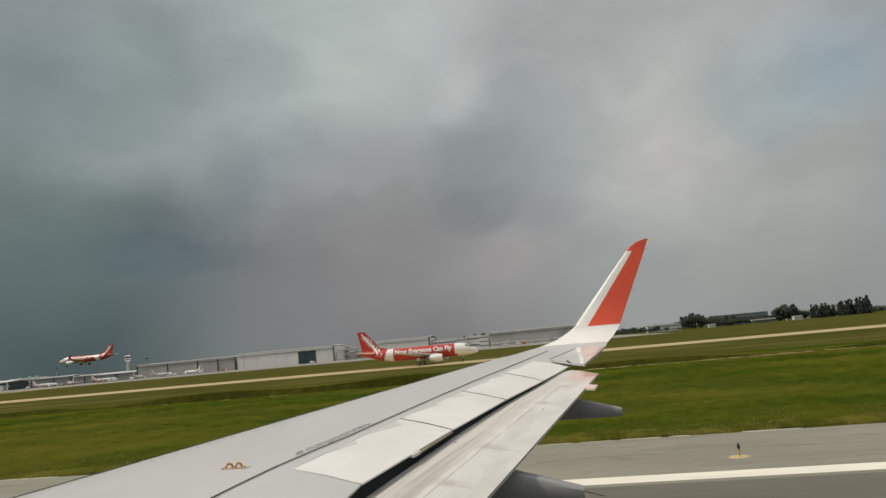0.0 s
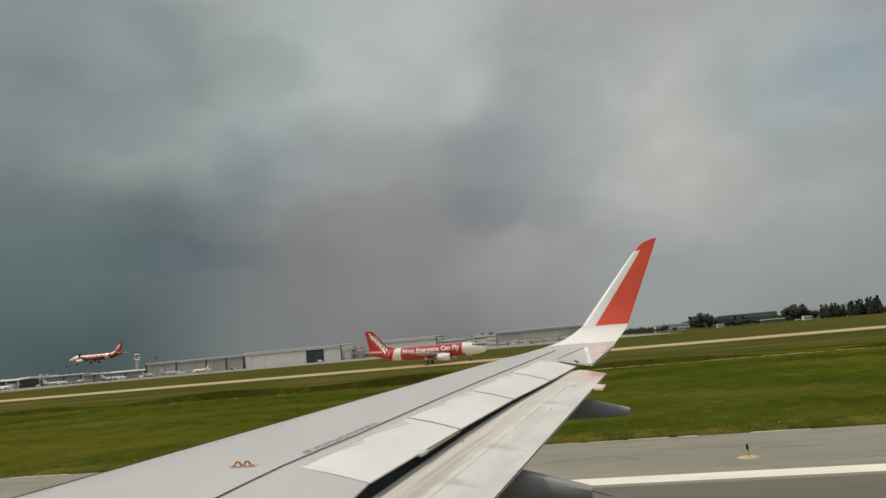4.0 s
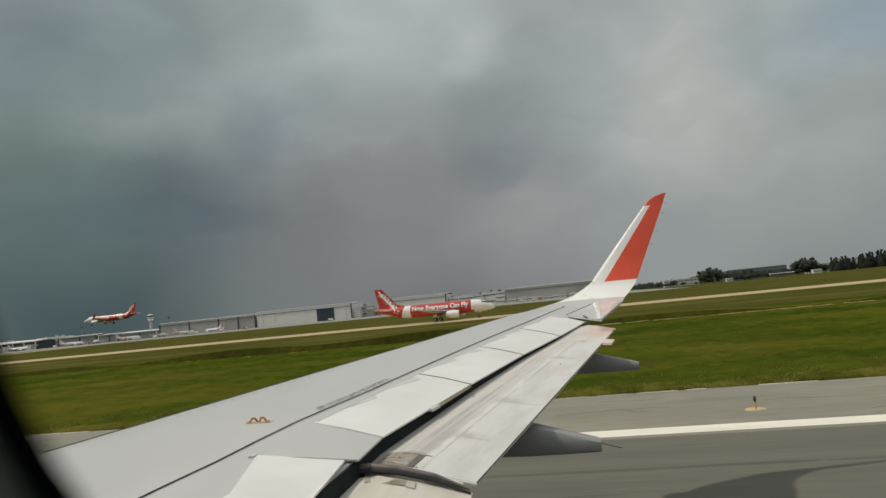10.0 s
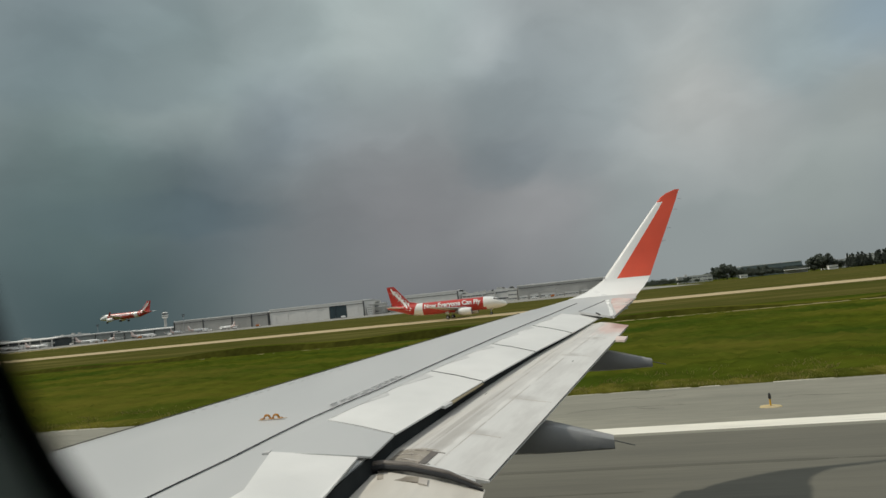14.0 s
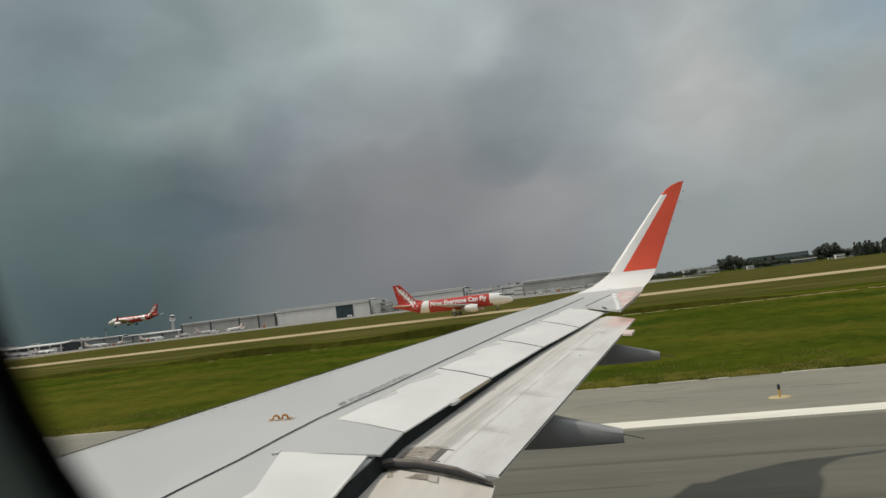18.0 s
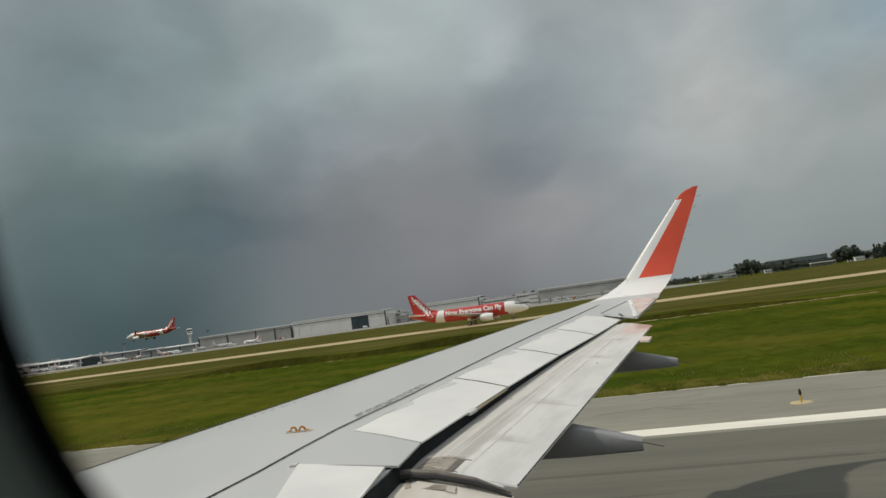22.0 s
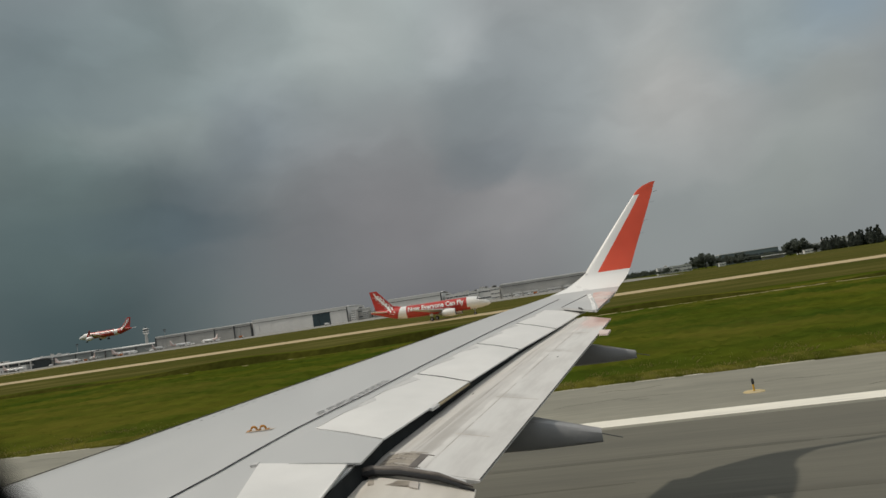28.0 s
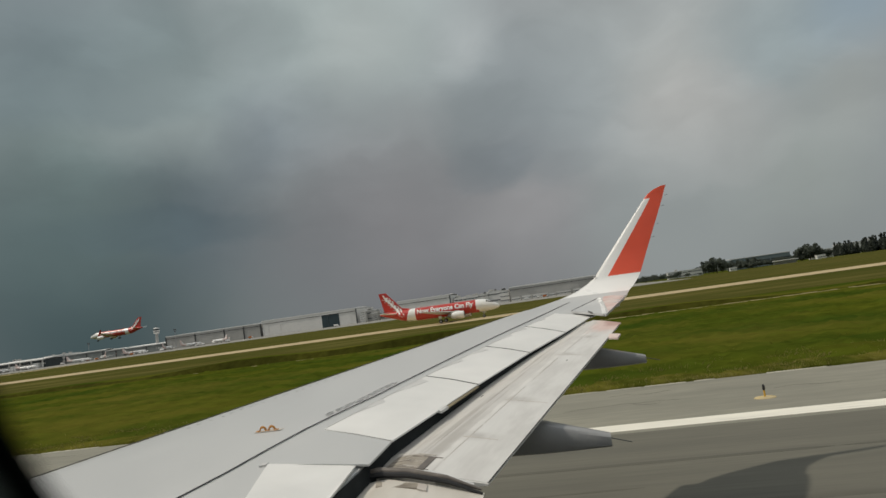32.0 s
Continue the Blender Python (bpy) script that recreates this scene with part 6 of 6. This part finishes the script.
# red and white lattice mast with its hut, further along the runway
lat = thing("lattice_mast", (-545, 118, -0.06), "red and white lattice mast beside a small hut", "mast")
for sx in (-1, 1):
    for sy in (-1, 1):
        for k in range(6):
            a0, a1 = 1.3 - 0.15 * k, 1.3 - 0.15 * (k + 1)
            part("leg", tube([(sx * a0, sy * a0, 3.2 * k), (sx * a1, sy * a1, 3.2 * (k + 1))], 0.09, 5), M["orange"] if k % 2 == 0 else M["white"], lat)
for k in range(12):
    w = 1.3 - 0.075 * k
    z = 1.6 * k
    for s in (-1, 1):
        part("brace", tube([(-w, s * w, z), (w, s * w, z + 1.6)], 0.04, 4), M["orange"] if (k // 2) % 2 == 0 else M["white"], lat)
        part("brace", tube([(s * w, -w, z), (s * w, w, z + 1.6)], 0.04, 4), M["orange"] if (k // 2) % 2 == 0 else M["white"], lat)
hut = thing("equipment_hut", (-551, 116, -0.06), "small red and white chequered equipment hut", "hut")
part("body", box(-2, 2, -1.5, 1.5, 0, 2.6, 0.04), M["white"], hut)
for k in range(4):
    part("red_square", box(-2 + k, -1 + k, -1.53, -1.5, 1.3 * (k % 2), 1.3 * (k % 2) + 1.3), M["orange"], hut)
part("roof", box(-2.2, 2.2, -1.7, 1.7, 2.6, 2.8), M["roofing"], hut)


# ---- trees ----


def tree(name, at, h, spread, seed, label, mat="leaf", shape="round", count=900):
    """A tapered trunk, limbs, and a crown of many small leaf clumps with gaps."""
    r = random.Random(seed)
    t = thing(name, at, label, "tree", "trees on the airfield")
    trunk_h = h * (0.32 if shape == "round" else 0.16)
    bm = tube([(0, 0, 0), (0.03 * h, 0.01 * h, trunk_h * 0.6), (0.02 * h, 0, trunk_h * 1.2), (0, 0, h * 0.7)], [0.035 * h, 0.028 * h, 0.022 * h, 0.008 * h], 8)
    trunk = part("trunk", bm, M["bark"], t)
    tips = []
    for k in range(7 if shape == "round" else 4):
        a = 2 * math.pi * k / 7 + r.uniform(-0.3, 0.3)
        d = spread * r.uniform(0.55, 0.85)
        e = (d * math.cos(a), d * math.sin(a), h * r.uniform(0.5, 0.8))
        part("limb", tube([(0.02 * h, 0, trunk_h * r.uniform(0.9, 1.3)), (e[0] * 0.5, e[1] * 0.5, e[2] * 0.8), e], [0.016 * h, 0.011 * h, 0.004 * h], 6), M["bark"], trunk)
        tips.append(e)
    rg = np.random.default_rng(seed)
    cl = []
    nc = 26
    for k in range(nc):
        if shape == "round":
            a, u = r.uniform(0, 2 * math.pi), r.random() ** 0.5
            cz = h * r.uniform(0.42, 0.9)
            lim = spread * math.sqrt(max(0.05, 1 - ((cz / h - 0.62) / 0.40) ** 2))
            cl.append((lim * u * math.cos(a), lim * u * math.sin(a), cz, spread * r.uniform(0.22, 0.40)))
        else:
            cz = h * (0.12 + 0.84 * r.random())
            lim = spread * (1.02 - cz / h) + 0.1 * spread
            a = r.uniform(0, 2 * math.pi)
            cl.append((lim * 0.6 * math.cos(a), lim * 0.6 * math.sin(a), cz, lim * 0.55 + 0.05 * spread))
    per = count // nc
    V, F = [], []
    for cx, cy, cz, cr in cl:
        p = rg.normal(0, 1, (per, 3))
        p /= np.linalg.norm(p, axis=1)[:, None]
        p *= cr * rg.uniform(0.45, 1.05, (per, 1))
        p[:, 2] *= 0.75 if shape == "round" else 1.3
        p += (cx, cy, cz)
        s = 0.046 * h * rg.uniform(0.6, 1.4, per)
        u = rg.normal(0, 1, (per, 3))
        u /= np.linalg.norm(u, axis=1)[:, None]
        w = np.cross(u, rg.normal(0, 1, (per, 3)))
        w /= np.linalg.norm(w, axis=1)[:, None]
        for q, sz, a, b in zip(p, s, u, w):
            i = len(V)
            V += [tuple(q - a * sz), tuple(q + b * sz * 0.7), tuple(q + a * sz), tuple(q - b * sz * 0.7)]
            F.append((i, i + 1, i + 2, i + 3))
    me = bpy.data.meshes.new("crown")
    me.from_pydata(V, [], F)
    me.materials.append(M[mat])
    c = new("crown", me)
    c.parent = t
    return t


broad = [tree("tree", (-742 - 52 * k, 92 + 21 * k, -0.06), 8.0 + k, 4.6 + 0.4 * k, 50 + k, "round-crowned green tree on the grass", count=1600) for k in range(3)]
tall = tree("tree", (384, 934, -0.06), 23, 5.5, 60, "tall dark narrow tree in a row", "conifer", "tall", 2600)
bushy = tree("tree", (177, 955, -0.06), 21, 12, 61, "broad dark tree by the far fence", "leaf", "round", 3200)
for x, y, s in ((166, 950, 0.86), (190, 945, 0.66), (206, 950, 0.62), (219, 945, 0.66), (230, 950, 0.50), (288, 935, 1.00), (280, 942, 0.82), (296, 940, 0.80), (262, 960, 0.42), (306, 948, 0.58), (314, 950, 0.48), (130, 985, 0.45), (100, 985, 0.45), (88, 990, 0.4), (-1010, 1080, 0.6)):
    ob = copy_thing(bushy, pose(x, y, -0.06, 0, 0, (x * 7) % 360))
    ob.scale = (s, s, s)
for k in range(32):
    s = rnd.uniform(0.62, 0.80) if k < 18 else rnd.uniform(0.76, 0.95)
    ob = copy_thing(tall, pose(318 + k * 2.05 + rnd.uniform(-1, 1), 930 + rnd.uniform(-8, 8), -0.06, 0, 0, k * 53))
    ob.scale = (s * 0.8, s * 0.8, s)
for k in range(60):
    s = rnd.uniform(0.6, 1.2)
    ob = copy_thing(broad[k % 3], pose(-1120 + rnd.uniform(0, 420), 84 + 150 * rnd.random(), -0.06, 0, 0, k * 71))
    ob.scale = (s, s, s)
for k in range(40):
    s = rnd.uniform(0.3, 0.62)
    ob = copy_thing(bushy, pose(30 + k * 10 + rnd.uniform(-4, 4), 1020 + rnd.uniform(-15, 40), -0.06, 0, 0, k * 67))
    ob.scale = (s * 1.2, s, s)

for k in range(34):
    s = rnd.uniform(0.16, 0.30)
    ob = copy_thing(bushy, pose(70 + k * 11 + rnd.uniform(-5, 5), 955 + rnd.uniform(-12, 22), -0.06, 0, 0, k * 41))
    ob.scale = (s * 1.7, s, s)

# the closer belt of bushes before the teal warehouse
rb = random.Random(61)
for k in range(22):
    s = rb.uniform(0.30, 0.50)
    ob = copy_thing(bushy, pose(196 + k * 4.3 + rb.uniform(-3, 3), 938 + rb.uniform(-9, 9), -0.06 - 1.2 * s, 0, 0, k * 59))
    ob.scale = (s * 1.3, s, s)

# an overgrown hedge of shrubs before the park trees
rh = random.Random(88)
for k in range(26):
    h = rh.uniform(0.22, 0.5)
    ob = copy_thing(broad[k % 3], pose(-585 - k * 7.5 + rh.uniform(-3, 3), 100 + rh.uniform(-9, 12), -0.06 - 2.2 * h, 0, 0, k * 97))
    ob.scale = (h * 1.5, h * 1.3, h)
    tagged(ob, "dense dark green shrub in an overgrown hedge", "shrub", "hedge beside the runway")
# distant tree line and town along the horizon
tagged_far = blades("far_tree_line", M["conifer"], 9000, -2400, 1500, 1500, 1900, 5, 15, 3.0, 77, "hazy line of distant trees", lean=0.2)
tagged(tagged_far, "", "trees")
